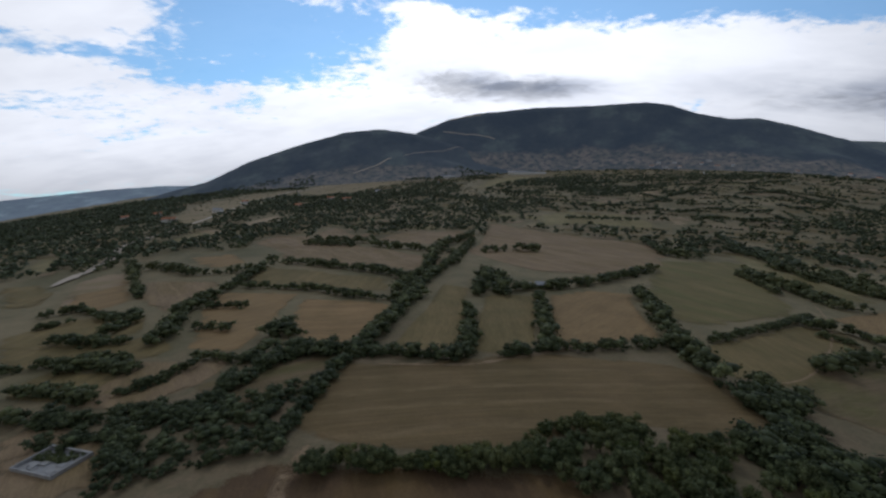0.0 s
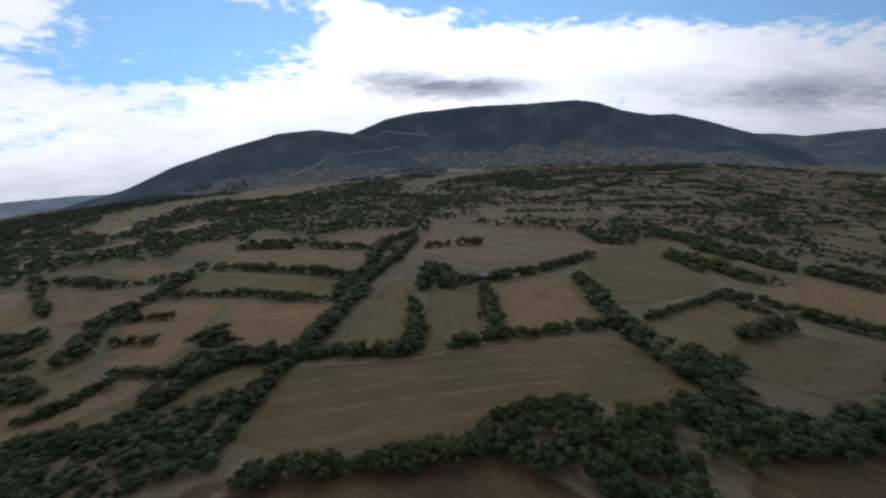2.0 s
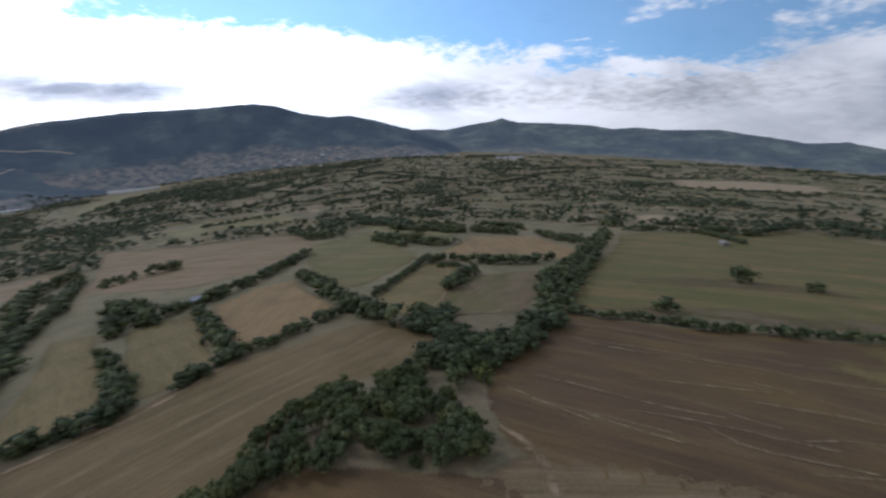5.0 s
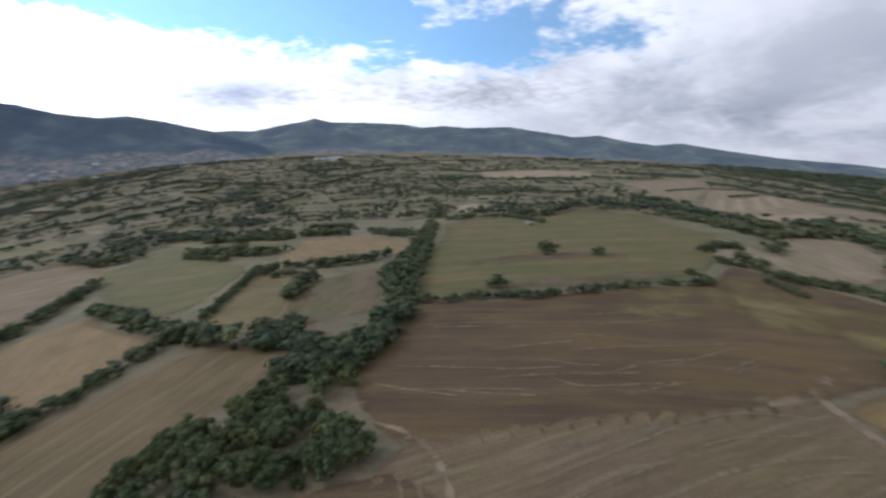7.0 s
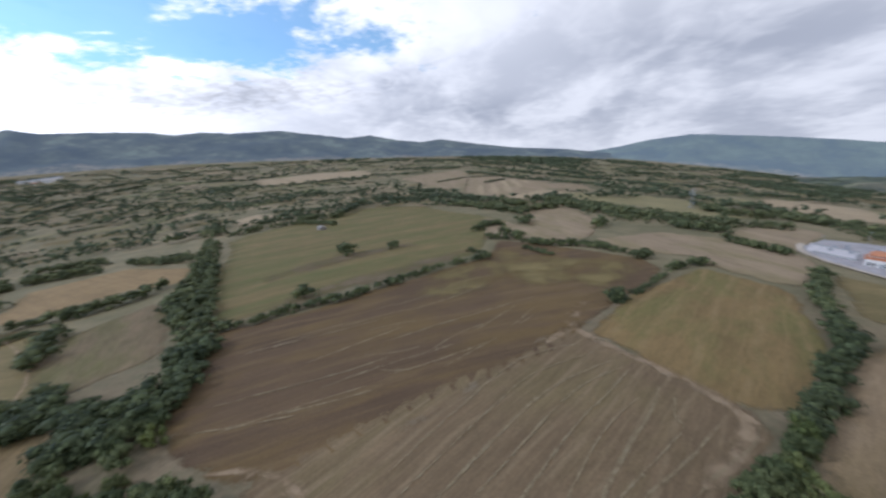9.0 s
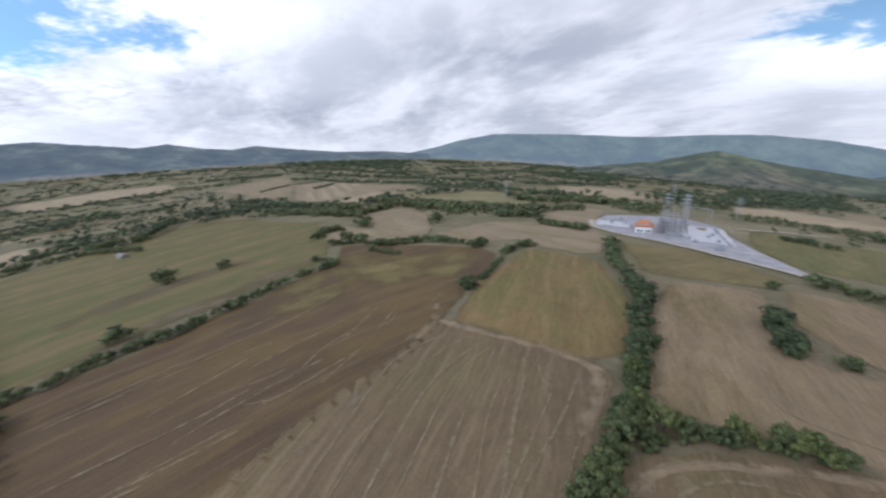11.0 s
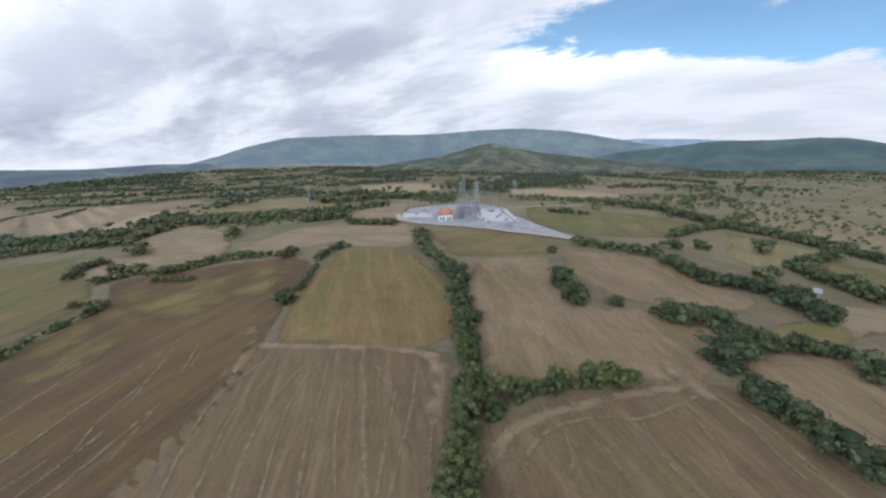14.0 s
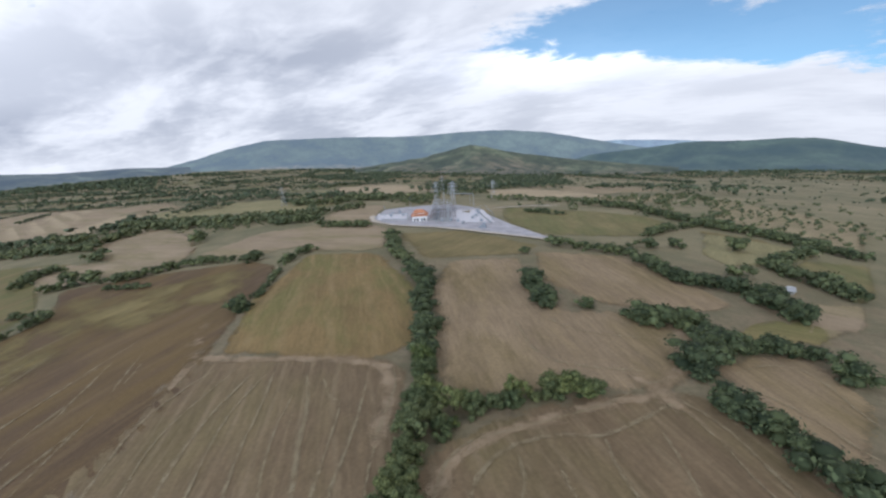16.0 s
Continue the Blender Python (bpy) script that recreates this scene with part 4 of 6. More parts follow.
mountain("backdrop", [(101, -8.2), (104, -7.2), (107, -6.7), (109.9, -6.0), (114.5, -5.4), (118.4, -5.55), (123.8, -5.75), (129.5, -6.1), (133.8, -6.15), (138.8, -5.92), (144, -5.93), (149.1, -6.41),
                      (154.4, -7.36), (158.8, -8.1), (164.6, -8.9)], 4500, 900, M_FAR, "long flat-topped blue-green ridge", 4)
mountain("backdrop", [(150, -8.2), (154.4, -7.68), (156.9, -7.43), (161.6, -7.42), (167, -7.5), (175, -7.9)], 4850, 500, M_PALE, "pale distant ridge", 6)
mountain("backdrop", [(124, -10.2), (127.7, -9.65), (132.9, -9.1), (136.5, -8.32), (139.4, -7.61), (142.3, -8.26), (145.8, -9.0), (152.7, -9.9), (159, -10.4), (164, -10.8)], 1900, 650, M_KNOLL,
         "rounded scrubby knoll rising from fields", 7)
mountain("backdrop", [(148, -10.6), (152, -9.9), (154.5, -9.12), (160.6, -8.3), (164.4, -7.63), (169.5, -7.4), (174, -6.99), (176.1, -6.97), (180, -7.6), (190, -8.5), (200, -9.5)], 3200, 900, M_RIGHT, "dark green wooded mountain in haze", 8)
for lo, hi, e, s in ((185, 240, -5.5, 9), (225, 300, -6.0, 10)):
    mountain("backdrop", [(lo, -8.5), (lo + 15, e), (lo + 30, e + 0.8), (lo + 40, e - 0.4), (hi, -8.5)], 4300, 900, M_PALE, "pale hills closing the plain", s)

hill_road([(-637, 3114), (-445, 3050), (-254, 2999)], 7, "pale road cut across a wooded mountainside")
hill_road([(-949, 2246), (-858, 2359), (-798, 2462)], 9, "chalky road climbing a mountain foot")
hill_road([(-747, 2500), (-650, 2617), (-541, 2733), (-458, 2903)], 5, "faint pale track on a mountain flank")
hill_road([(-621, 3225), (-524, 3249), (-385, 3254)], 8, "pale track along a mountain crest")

# ---- trees and hedges ----
def leaf_cloud(rng, puffs, count, size, flat=0.8):
    """Leaf sprays facing outwards round some centres (x, y, z, radius), as quads."""
    vs, fs = [], []
    for cx, cy, cz, r in puffs:
        for _ in range(count):
            d = Vector((rng.gauss(0, 1), rng.gauss(0, 1), rng.gauss(0.25, 1))).normalized()
            c = Vector((cx, cy, cz)) + Vector((d.x, d.y, d.z * flat)) * r * rng.uniform(0.8, 1.12)
            nrm = (d + Vector((rng.gauss(0, 0.45), rng.gauss(0, 0.45), rng.gauss(0.35, 0.45)))).normalized()
            u = nrm.orthogonal().normalized()
            w = nrm.cross(u)
            k = rng.uniform(0, 6.28)
            u, w = u * math.cos(k) + w * math.sin(k), w * math.cos(k) - u * math.sin(k)
            s = size * rng.uniform(0.6, 1.3)
            b = len(vs)
            vs += [c - u * s, c + w * s * 0.6, c + u * s, c - w * s * 0.6]
            fs.append((b, b + 1, b + 2, b + 3))
    return vs, fs


def core(rng, puffs, level):
    """The dense inside of a crown: one lumpy mass for each centre."""
    vs, fs = [], []
    for cx, cy, cz, r in puffs:
        bm = bmesh.new()
        bmesh.ops.create_icosphere(bm, subdivisions=level, radius=r * 0.74)
        b = len(vs)
        for v in bm.verts:
            k = rng.uniform(0.8, 1.15)
            vs.append(Vector((cx + v.co.x * k, cy + v.co.y * k, cz + v.co.z * k * 0.8)))
        fs += [tuple(b + v.index for v in f.verts) for f in bm.faces]
        bm.free()
    return vs, fs


def tube(a, b, ra, rb, sides=6):
    a, b = Vector(a), Vector(b)
    d = (b - a).normalized()
    u = d.orthogonal().normalized()
    w = d.cross(u)
    vs = []
    for p, r in ((a, ra), (b, rb)):
        vs += [p + (u * math.cos(6.2832 * k / sides) + w * math.sin(6.2832 * k / sides)) * r for k in range(sides)]
    return vs, [(k, (k + 1) % sides, sides + (k + 1) % sides, sides + k) for k in range(sides)]


def joined(pieces):
    vs, fs = [], []
    for v, f in pieces:
        b = len(vs)
        vs += v
        fs += [tuple(i + b for i in q) for q in f]
    return vs, fs


def crown_centres(rng, high, wide, n, low, lump=(0.26, 0.40)):
    out = []
    for k in range(n):
        a = 6.2832 * k / n + rng.uniform(-0.5, 0.5)
        q = rng.uniform(0.15, 0.62) * wide
        z = high * rng.uniform(low, 0.82)
        out.append((q * math.cos(a), q * math.sin(a), z, wide * rng.uniform(*lump)))
    out.append((rng.uniform(-0.1, 0.1) * wide, rng.uniform(-0.1, 0.1) * wide, high * 0.80, wide * lump[1] * 0.9))
    return out


def part(name, pieces, mat, parent, label=""):
    vs, fs = joined(pieces)
    ob = mesh_object(name, [tuple(v) for v in vs], fs, mat)
    ob.parent = parent
    return tagged(ob, label)


def build_tree(name, seed, high, wide, n, leaf_mat, label, category, count=130, low=0.42):
    rng = random.Random(seed)
    root = tagged(new(name), label, category, "hedgerow trees and shrubs")
    centres = crown_centres(rng, high, wide, n, low, (0.17, 0.29))
    lean = Vector((rng.uniform(-0.2, 0.2), rng.uniform(-0.2, 0.2), 0))
    fork = Vector((0, 0, high * 0.34)) + lean
    limbs = [tube((0, 0, -0.5), fork, 0.05 * high, 0.03 * high)]
    for c in centres[::2]:
        limbs.append(tube(fork - Vector((0, 0, 0.1)), (c[0] * 0.7, c[1] * 0.7, c[2]), 0.025 * high, 0.008 * high, 5))
    part("trunk", limbs, BARK, root)
    part("crown", [core(rng, centres, 1), leaf_cloud(rng, centres, count, 0.046 * wide + 0.02)], leaf_mat, root)
    return root


TREES = [build_tree("tree", 11 + k, 5.0, 4.6, 15, LEAVES, "small dark green hedgerow oak", "tree", 72) for k in range(4)]
SHRUBS = [build_tree("shrub", 31 + k, 2.9, 3.4, 11, LEAVES, "dense dark green hedge shrub", "shrub", 68, 0.25) for k in range(3)]
PALES = [build_tree("shrub", 51 + k, 2.8, 2.8, 10, LEAVES_PALE, "yellow-green leafy shrub at a hedge", "shrub", 80, 0.25) for k in range(2)]

HEDGES = []
HEDGES.append(([(-41, 64), (-35, 68), (-25, 69), (-13, 70), (-2, 76), (6, 81)], 7, 4.2))
HEDGES.append(([(-113, 68), (-106, 70), (-97, 72), (-89, 75)], 6, 2.6))
HEDGES.append(([(227, 21), (208, 8)], 4, 2.2))
HEDGES.append(([(227, -11), (206, -24)], 4, 2.4))
HEDGES.append(([(240, -139), (215, -145)], 3, 2.5))
HEDGES.append(([(162, -238), (131, -242)], 6, 3.5))
HEDGES.append(([(180, -324), (118, -312), (55, -261)], 5, 3.5))
HEDGES.append(([(-124, 76), (-112, 77), (-102, 83), (-86, 83)], 7, 3))
HEDGES.append(([(-144, 90), (-134, 91), (-116, 88)], 6, 3))
HEDGES.append(([(-157, 105), (-151, 111), (-127, 110)], 6, 3))
HEDGES.append(([(-117, 93), (-111, 100), (-110, 113)], 5, 2.5))
HEDGES.append(([(-94, 80), (-84, 82), (-84, 96), (-83, 107), (-81, 115), (-74, 130)], 6, 3.5))
HEDGES.append(([(-115, 120), (-98, 118), (-85, 120)], 4, 2.5))
HEDGES.append(([(-53, 76), (-56, 94), (-58, 115), (-58, 132)], 5, 3))
HEDGES.append(([(-57, 130), (-57, 153), (-57, 190), (-62, 243), (-56, 327), (-58, 437)], 7, 4.5))
HEDGES.append(([(-59, 126), (-41, 130), (-22, 130), (-17, 137)], 5, 3.5))
HEDGES.append(([(-7, 137), (0, 141), (12, 150), (20, 150), (28, 155), (42, 162), (57, 171)], 4, 3))
HEDGES.append(([(-97, 140), (-97, 151), (-86, 141)], 7, 5))
HEDGES.append(([(-79, 130), (-68, 128), (-58, 129)], 4, 3))
HEDGES.append(([(-169, 222), (-143, 219), (-121, 218), (-96, 207), (-75, 202), (-60, 201)], 5, 3.5))
HEDGES.append(([(-206, 303), (-140, 284), (-95, 266), (-71, 250)], 6, 4.5))
HEDGES.append(([(-145, 129), (-146, 141), (-166, 171), (-171, 195), (-181, 241), (-195, 286)], 6, 4.5))
HEDGES.append(([(-305, 277), (-281, 279), (-235, 255), (-208, 260), (-198, 278)], 6, 4))
HEDGES.append(([(-250, 165), (-236, 176), (-193, 158), (-190, 169)], 6, 3.5))
HEDGES.append(([(-227, 147), (-218, 157)], 4, 2.5))
HEDGES.append(([(-179, 132), (-158, 132)], 4, 2.5))
HEDGES.append(([(-339, 304), (-268, 240), (-220, 197)], 5, 3.5))
HEDGES.append(([(-149, 387), (-94, 367), (-60, 356)], 6, 4))
HEDGES.append(([(-221, 391), (-164, 381)], 5, 3.5))
HEDGES.append(([(-25, 220), (-26, 267), (-16, 252), (-12, 223)], 8, 6))
HEDGES.append(([(-11, 233), (1, 244), (18, 253), (35, 268), (56, 293), (95, 345)], 6, 4.5))
HEDGES.append(([(7, 232), (8, 178), (10, 148)], 6, 4))
HEDGES.append(([(-28, 200), (-19, 143)], 5, 3.5))
HEDGES.append(([(64, 262), (64, 223), (61, 185), (60, 158), (63, 135)], 7, 5))
HEDGES.append(([(74, 181), (100, 204), (121, 223), (148, 249)], 3, 2.5))
HEDGES.append(([(129, 217), (140, 212), (146, 204)], 4, 3))
HEDGES.append(([(123, 506), (125, 425), (157, 426)], 7, 5))
HEDGES.append(([(192, 564), (221, 532), (222, 480), (214, 369)], 5, 4))
HEDGES.append(([(164, 348), (175, 324), (179, 283), (200, 287)], 5, 4))
HEDGES.append(([(230, 382), (238, 356), (241, 334)], 4, 3.5))
HEDGES.append(([(-62, 480), (-73, 426), (-82, 384), (-69, 282), (-69, 238), (-71, 215)], 6, 4.5))
HEDGES.append(([(-11, 72), (-4, 74), (2, 76), (10, 80)], 7, 4.6))
HEDGES.append(([(135, 230), (155, 228), (162, 202), (179, 188), (199, 186)], 6, 4.5))
HEDGES.append(([(104, 165), (125, 180), (139, 188)], 5, 4.5))
HEDGES.append(([(274, 262), (261, 213)], 5, 4))
HEDGES.append(([(248, 329), (264, 289)], 5, 4))
HEDGES.append(([(121, 107), (124, 96), (137, 83)], 4, 2.6))
HEDGES.append(([(138, 81), (144, 66), (165, 50), (189, 30), (207, 7)], 5, 3.3))
HEDGES.append(([(359, 241), (386, 224), (403, 193), (371, 144)], 4, 3.5))
HEDGES.append(([(415, 198), (425, 163), (503, 160)], 8, 5.5))
HEDGES.append(([(576, 164), (519, 92), (545, 54), (502, 12), (477, -11), (431, -30)], 8, 5.5))
HEDGES.append(([(291, 16), (318, 7), (312, -5)], 6, 4.5))
HEDGES.append(([(327, -19), (335, -28)], 6, 5))
HEDGES.append(([(260, 10), (257, -9), (235, -22), (233, -41), (223, -54), (200, -69)], 6, 4))
HEDGES.append(([(489, -40), (462, -69), (390, -92), (355, -110), (338, -132), (297, -131), (277, -153)], 9, 5.5))
HEDGES.append(([(129, -32), (133, -37)], 4, 4.5))
HEDGES.append(([(137, -41), (149, -51), (172, -68)], 3, 2))
HEDGES.append(([(177, -70), (184, -81), (189, -92)], 5, 4))
HEDGES.append(([(256, 336), (265, 285)], 5, 4))
HEDGES.append(([(273, 269), (274, 220)], 5, 3.5))
HEDGES.append(([(236, 508), (208, 407)], 7, 5))
HEDGES.append(([(225, 393), (231, 331)], 4, 3))
HEDGES.append(([(159, 364), (160, 304)], 4, 2.5))
HEDGES.append(([(174, -131), (138, -105), (116, -94), (94, -80)], 5, 4.5))
HEDGES.append(([(91, -77), (71, -58), (57, -45), (45, -34)], 5, 3.6))
HEDGES.append(([(45, -34), (39, -26), (34, -20), (29, -14), (24, -10), (18, -5)], 6.5, 4.0))
HEDGES.append(([(35, -26), (34, -30)], 5, 3.5))
HEDGES.append(([(35, -33), (32, -38), (28, -43), (26, -49), (21, -50)], 6, 3.8))
HEDGES.append(([(71, -107), (61, -94), (50, -85)], 5, 4.5))
HEDGES.append(([(44, -91), (43, -93)], 4, 3.5))
HEDGES.append(([(95, -159), (76, -160), (60, -162), (44, -147), (34, -137), (25, -139), (16, -142), (9, -134)], 5, 4))
HEDGES.append(([(68, -176), (58, -183)], 6, 4.5))
HEDGES.append(([(54, -192), (47, -193)], 5, 4))
HEDGES.append(([(11, -138), (6, -130), (0, -125)], 6, 5))
HEDGES.append(([(33, -91), (27, -94), (21, -98), (16, -94), (11, -90), (13, -79), (10, -71)], 7, 4.4))
HEDGES.append(([(10, -91), (4, -95), (-1, -99), (-6, -104)], 6, 4))
HEDGES.append(([(-9, -95), (-11, -93)], 7, 5))
HEDGES.append(([(8, -67), (4, -63), (-1, -62), (-5, -58), (-8, -56), (-12, -55)], 6, 3.8))
HEDGES.append(([(25, -160), (18, -161)], 5, 4.5))
HEDGES.append(([(18, -186), (7, -173), (-1, -169), (-10, -161)], 6, 4))
HEDGES.append(([(25, -249), (7, -238), (-9, -231)], 5, 4))
HEDGES.append(([(54, -257), (25, -250)], 4, 3.5))
HEDGES.append(([(248, -131), (232, -139)], 3, 3))
HEDGES.append(([(481, 45), (434, 12), (390, -19), (423, -64), (403, -104), (347, -132), (317, -168), (304, -206)], 8, 5))
HEDGES.append(([(335, -280), (357, -245), (376, -203), (444, -201)], 7, 5))
HEDGES.append(([(280, -1), (260, -11)], 7, 5))
HEDGES.append(([(-42, 369), (-14, 389), (7, 393)], 5, 4.5))
HEDGES.append(([(-159, 180), (-135, 182)], 5, 3))
HEDGES.append(([(-140, 150), (-122, 148)], 5, 3))
HEDGES.append(([(-196, 131), (-164, 130)], 5, 4))
HEDGES.append(([(-178, 140), (-181, 161)], 5, 4))
HEDGES.append(([(-93, 126), (-62, 128)], 5, 4))
HEDGES.append(([(164, 362), (176, 323), (188, 295)], 5, 4))
HEDGES.append(([(199, 501), (220, 441), (233, 408)], 5, 4.5))
HEDGES.append(([(236, 397), (254, 350)], 5, 4))
HEDGES.append(([(281, 366), (291, 325), (290, 300)], 5, 4))
HEDGES.append(([(67, 932), (130, 898), (189, 936)], 5, 5))
HEDGES.append(([(52, 690), (104, 704), (162, 709)], 5, 5))
HEDGES.append(([(183, 965), (245, 994), (314, 1127)], 5, 5))
HEDGES.append(([(166, 815), (220, 883), (260, 851), (306, 891)], 5, 5))
HEDGES.append(([(252, 766), (292, 782), (348, 777), (385, 805)], 5, 6))
HEDGES.append(([(326, 923), (379, 921), (427, 918), (452, 943)], 5, 5))
HEDGES.append(([(233, 608), (229, 562), (214, 501), (224, 476), (248, 472), (233, 417), (238, 403)], 5, 5))
HEDGES.append(([(306, 534), (309, 502), (311, 464)], 5, 4.5))
HEDGES.append(([(238, 398), (257, 399), (253, 362)], 5, 5))
HEDGES.append(([(423, 869), (410, 788), (441, 802)], 5, 5))
HEDGES.append(([(516, 1270), (683, 1403), (723, 1319), (729, 1198)], 5, 5))
HEDGES.append(([(635, 1459), (661, 1328), (651, 1161)], 5, 5))
HEDGES.append(([(515, 1057), (527, 1005), (593, 1034)], 5, 5))
HEDGES.append(([(386, 604), (414, 601)], 5, 4))
HEDGES.append(([(425, 1239), (473, 1193), (505, 1149)], 5, 5))
HEDGES.append(([(318, 1141), (446, 1347), (496, 1411)], 5, 6))
HEDGES.append(([(265, 1194), (290, 1133), (304, 1044)], 5, 5))
HEDGES.append(([(168, 1189), (234, 1248), (331, 1301)], 5, 5))
HEDGES.append(([(430, 1505), (587, 1627), (705, 1626), (925, 1841)], 5, 5))
HEDGES.append(([(381, 744), (417, 756)], 5, 5))
HEDGES.append(([(-215, 402), (-181, 395), (-157, 413)], 5, 5))
HEDGES.append(([(-225, 549), (-178, 529), (-167, 568)], 5, 5))
HEDGES.append(([(-433, 546), (-372, 512), (-339, 541)], 5, 4))
HEDGES.append(([(797, 930), (896, 902), (1144, 939)], 5, 5))
HEDGES.append(([(627, 794), (730, 815), (905, 868)], 5, 5))
HEDGES.append(([(1071, 1072), (1308, 1070), (1490, 984)], 5, 5))
HEDGES.append(([(1187, 788), (1140, 658), (1304, 604)], 5, 5))
HEDGES.append(([(836, 608), (957, 555), (1019, 556)], 5, 5))
HEDGES.append(([(358, 301), (378, 293), (379, 256)], 5, 5))
HEDGES.append(([(404, 257), (415, 228), (437, 210)], 5, 4))
HEDGES.append(([(507, 70), (459, 44), (449, 15)], 5, 5))
HEDGES.append(([(434, 2), (403, -13), (373, -25)], 5, 5))
HEDGES.append(([(2747, 541), (2003, 80), (1416, -131), (1188, -167), (1022, -225)], 5, 5))
HEDGES.append(([(289, 522), (295, 462)], 5, 4))
HEDGES.append(([(224, 386), (242, 334)], 5, 4.5))
HEDGES.append(([(163, 359), (178, 307), (189, 294)], 5, 5))
HEDGES.append(([(346, 743), (379, 718)], 5, 5))
HEDGES.append(([(274, 630), (330, 617)], 5, 5))
HEDGES.append(([(559, 1213), (613, 1149), (694, 1179)], 5, 5))
HEDGES.append(([(401, 642), (428, 637), (468, 646), (552, 686)], 5, 5))
HEDGES.append(([(370, 518), (365, 477)], 5, 4))
HEDGES.append(([(621, 1164), (671, 1092), (662, 939)], 5, 5))
HEDGES.append(([(934, 436), (1022, 387), (1047, 285)], 5, 4))
HEDGES.append(([(707, 291), (681, 223), (747, 205)], 5, 5))
HEDGES.append(([(769, 3), (847, -36)], 5, 4))
HEDGES.append(([(828, 93), (934, 47), (966, -32)], 5, 3))
HEDGES.append(([(513, -113), (517, -131), (530, -154), (506, -171)], 5, 5))
HEDGES.append(([(687, -167), (640, -190), (576, -212)], 5, 4))
HEDGES.append(([(563, -215), (529, -237), (438, -249), (336, -252)], 5, 5))
HEDGES.append(([(1131, 47), (1071, 1), (883, -55), (782, -114), (703, -164), (661, -197)], 5, 5))
HEDGES.append(([(1456, -146), (1393, -174)], 5, 5))
HEDGES.append(([(1011, -137), (855, -196), (789, -240), (677, -271)], 5, 5))
HEDGES.append(([(1327, -213), (1128, -266), (1089, -291)], 5, 5))
HEDGES.append(([(1404, -413), (1108, -347), (1079, -389), (988, -461)], 5, 5))
HEDGES.append(([(400, -193), (443, -237), (441, -266), (346, -259), (311, -259), (284, -279)], 5, 5))
HEDGES.append(([(260, -136), (231, -140), (215, -146)], 5, 4))
HEDGES.append(([(1181, -598), (970, -573), (719, -555)], 5, 5))
HEDGES.append(([(232, -291), (207, -306), (156, -300), (129, -300), (109, -300), (82, -274), (60, -262), (49, -265), (34, -254), (22, -250), (11, -246), (0, -239), (-12, -232)], 5, 4.5))
HEDGES.append(([(70, -205), (65, -238), (59, -258)], 5, 4))
HEDGES.append(([(586, -1131), (300, -816), (176, -696)], 5, 5))
HEDGES.append(([(227, -464), (201, -548), (149, -567)], 5, 5))
HEDGES.append(([(1592, 52), (1289, -43), (1000, -126)], 5, 4))
HEDGES.append(([(2143, 30), (1730, -95), (1620, -166)], 5, 4))
HEDGES.append(([(821, -251), (732, -295), (725, -354)], 5, 4))
HEDGES.append(([(638, -309), (608, -374), (577, -467)], 5, 5))
HEDGES.append(([(18, -189), (8, -179), (0, -174), (-9, -161)], 5, 5))
HEDGES.append(([(15, -198), (7, -223)], 5, 4.5))
HEDGES.append(([(-2, 74), (3, 78), (10, 81)], 5, 4.6))
HEDGES.append(([(6, 89), (12, 93), (24, 96)], 5, 3.5))
HEDGES.append(([(-158, 91), (-143, 91), (-125, 88)], 5, 3))
HEDGES.append(([(-182, 104), (-166, 113), (-136, 116)], 5, 3.2))
HEDGES.append(([(-168, 111), (-129, 107)], 5, 3.4))
HEDGES.append(([(-140, 77), (-128, 77), (-118, 78)], 5, 4))
GROVES = []
GROVES.append(([(-124.8, 74.7), (-113.1, 81.9), (-90.3, 86.9), (-70, 95.4), (-64, 103.2), (-60.5, 89.9), (-50.8, 70.8), (-59.6, 65.9), (-69.4, 61.3), (-76.6, 53.9), (-84, 55), (-86, 60), (-93.7, 70), (-108, 74)], 2.9))
GROVES.append(([(6, 68), (11, 86), (21, 99), (28, 98), (34, 94), (49, 100), (46, 75), (43, 70), (42, 57), (35, 50), (27, 59), (19, 70)], 5.2))
GROVES.append(([(50, 100), (67, 110), (79, 99), (106, 109), (156, 154), (220, 185), (348, 256), (326, 232), (167, 136), (99, 95), (68, 83), (48, 75)], 5.2))
GROVES.append(([(62, 128), (73, 142), (86, 138), (80, 114), (67, 112)], 5))
SINGLE = [(235, 94, 8.5), (152, 87, 5.5), (246, 67, 5.0), (311, -77, 6.5), (30, -206, 6.5), (215, -144, 5.0), (296, -70, 7.0), (322, -22, 6.0), (93, -137, 3.5), (200, -67, 5.5), (-27, 262, 7.5)]


def inside(x, y, poly):
    hit = False
    for (x0, y0), (x1, y1) in zip(poly, poly[1:] + poly[:1]):
        if (y0 > y) != (y1 > y) and x < (x1 - x0) * (y - y0) / (y1 - y0) + x0:
            hit = not hit
    return hit


PAD = [(243, -172), (268, -201), (262, -220), (251, -238), (230, -246), (203, -238), (174, -214), (140, -192), (104, -173), (100, -167), (129, -166), (165, -165), (201, -157), (222, -158)]
spots = []  # x, y, height, spread
rng = random.Random(3)
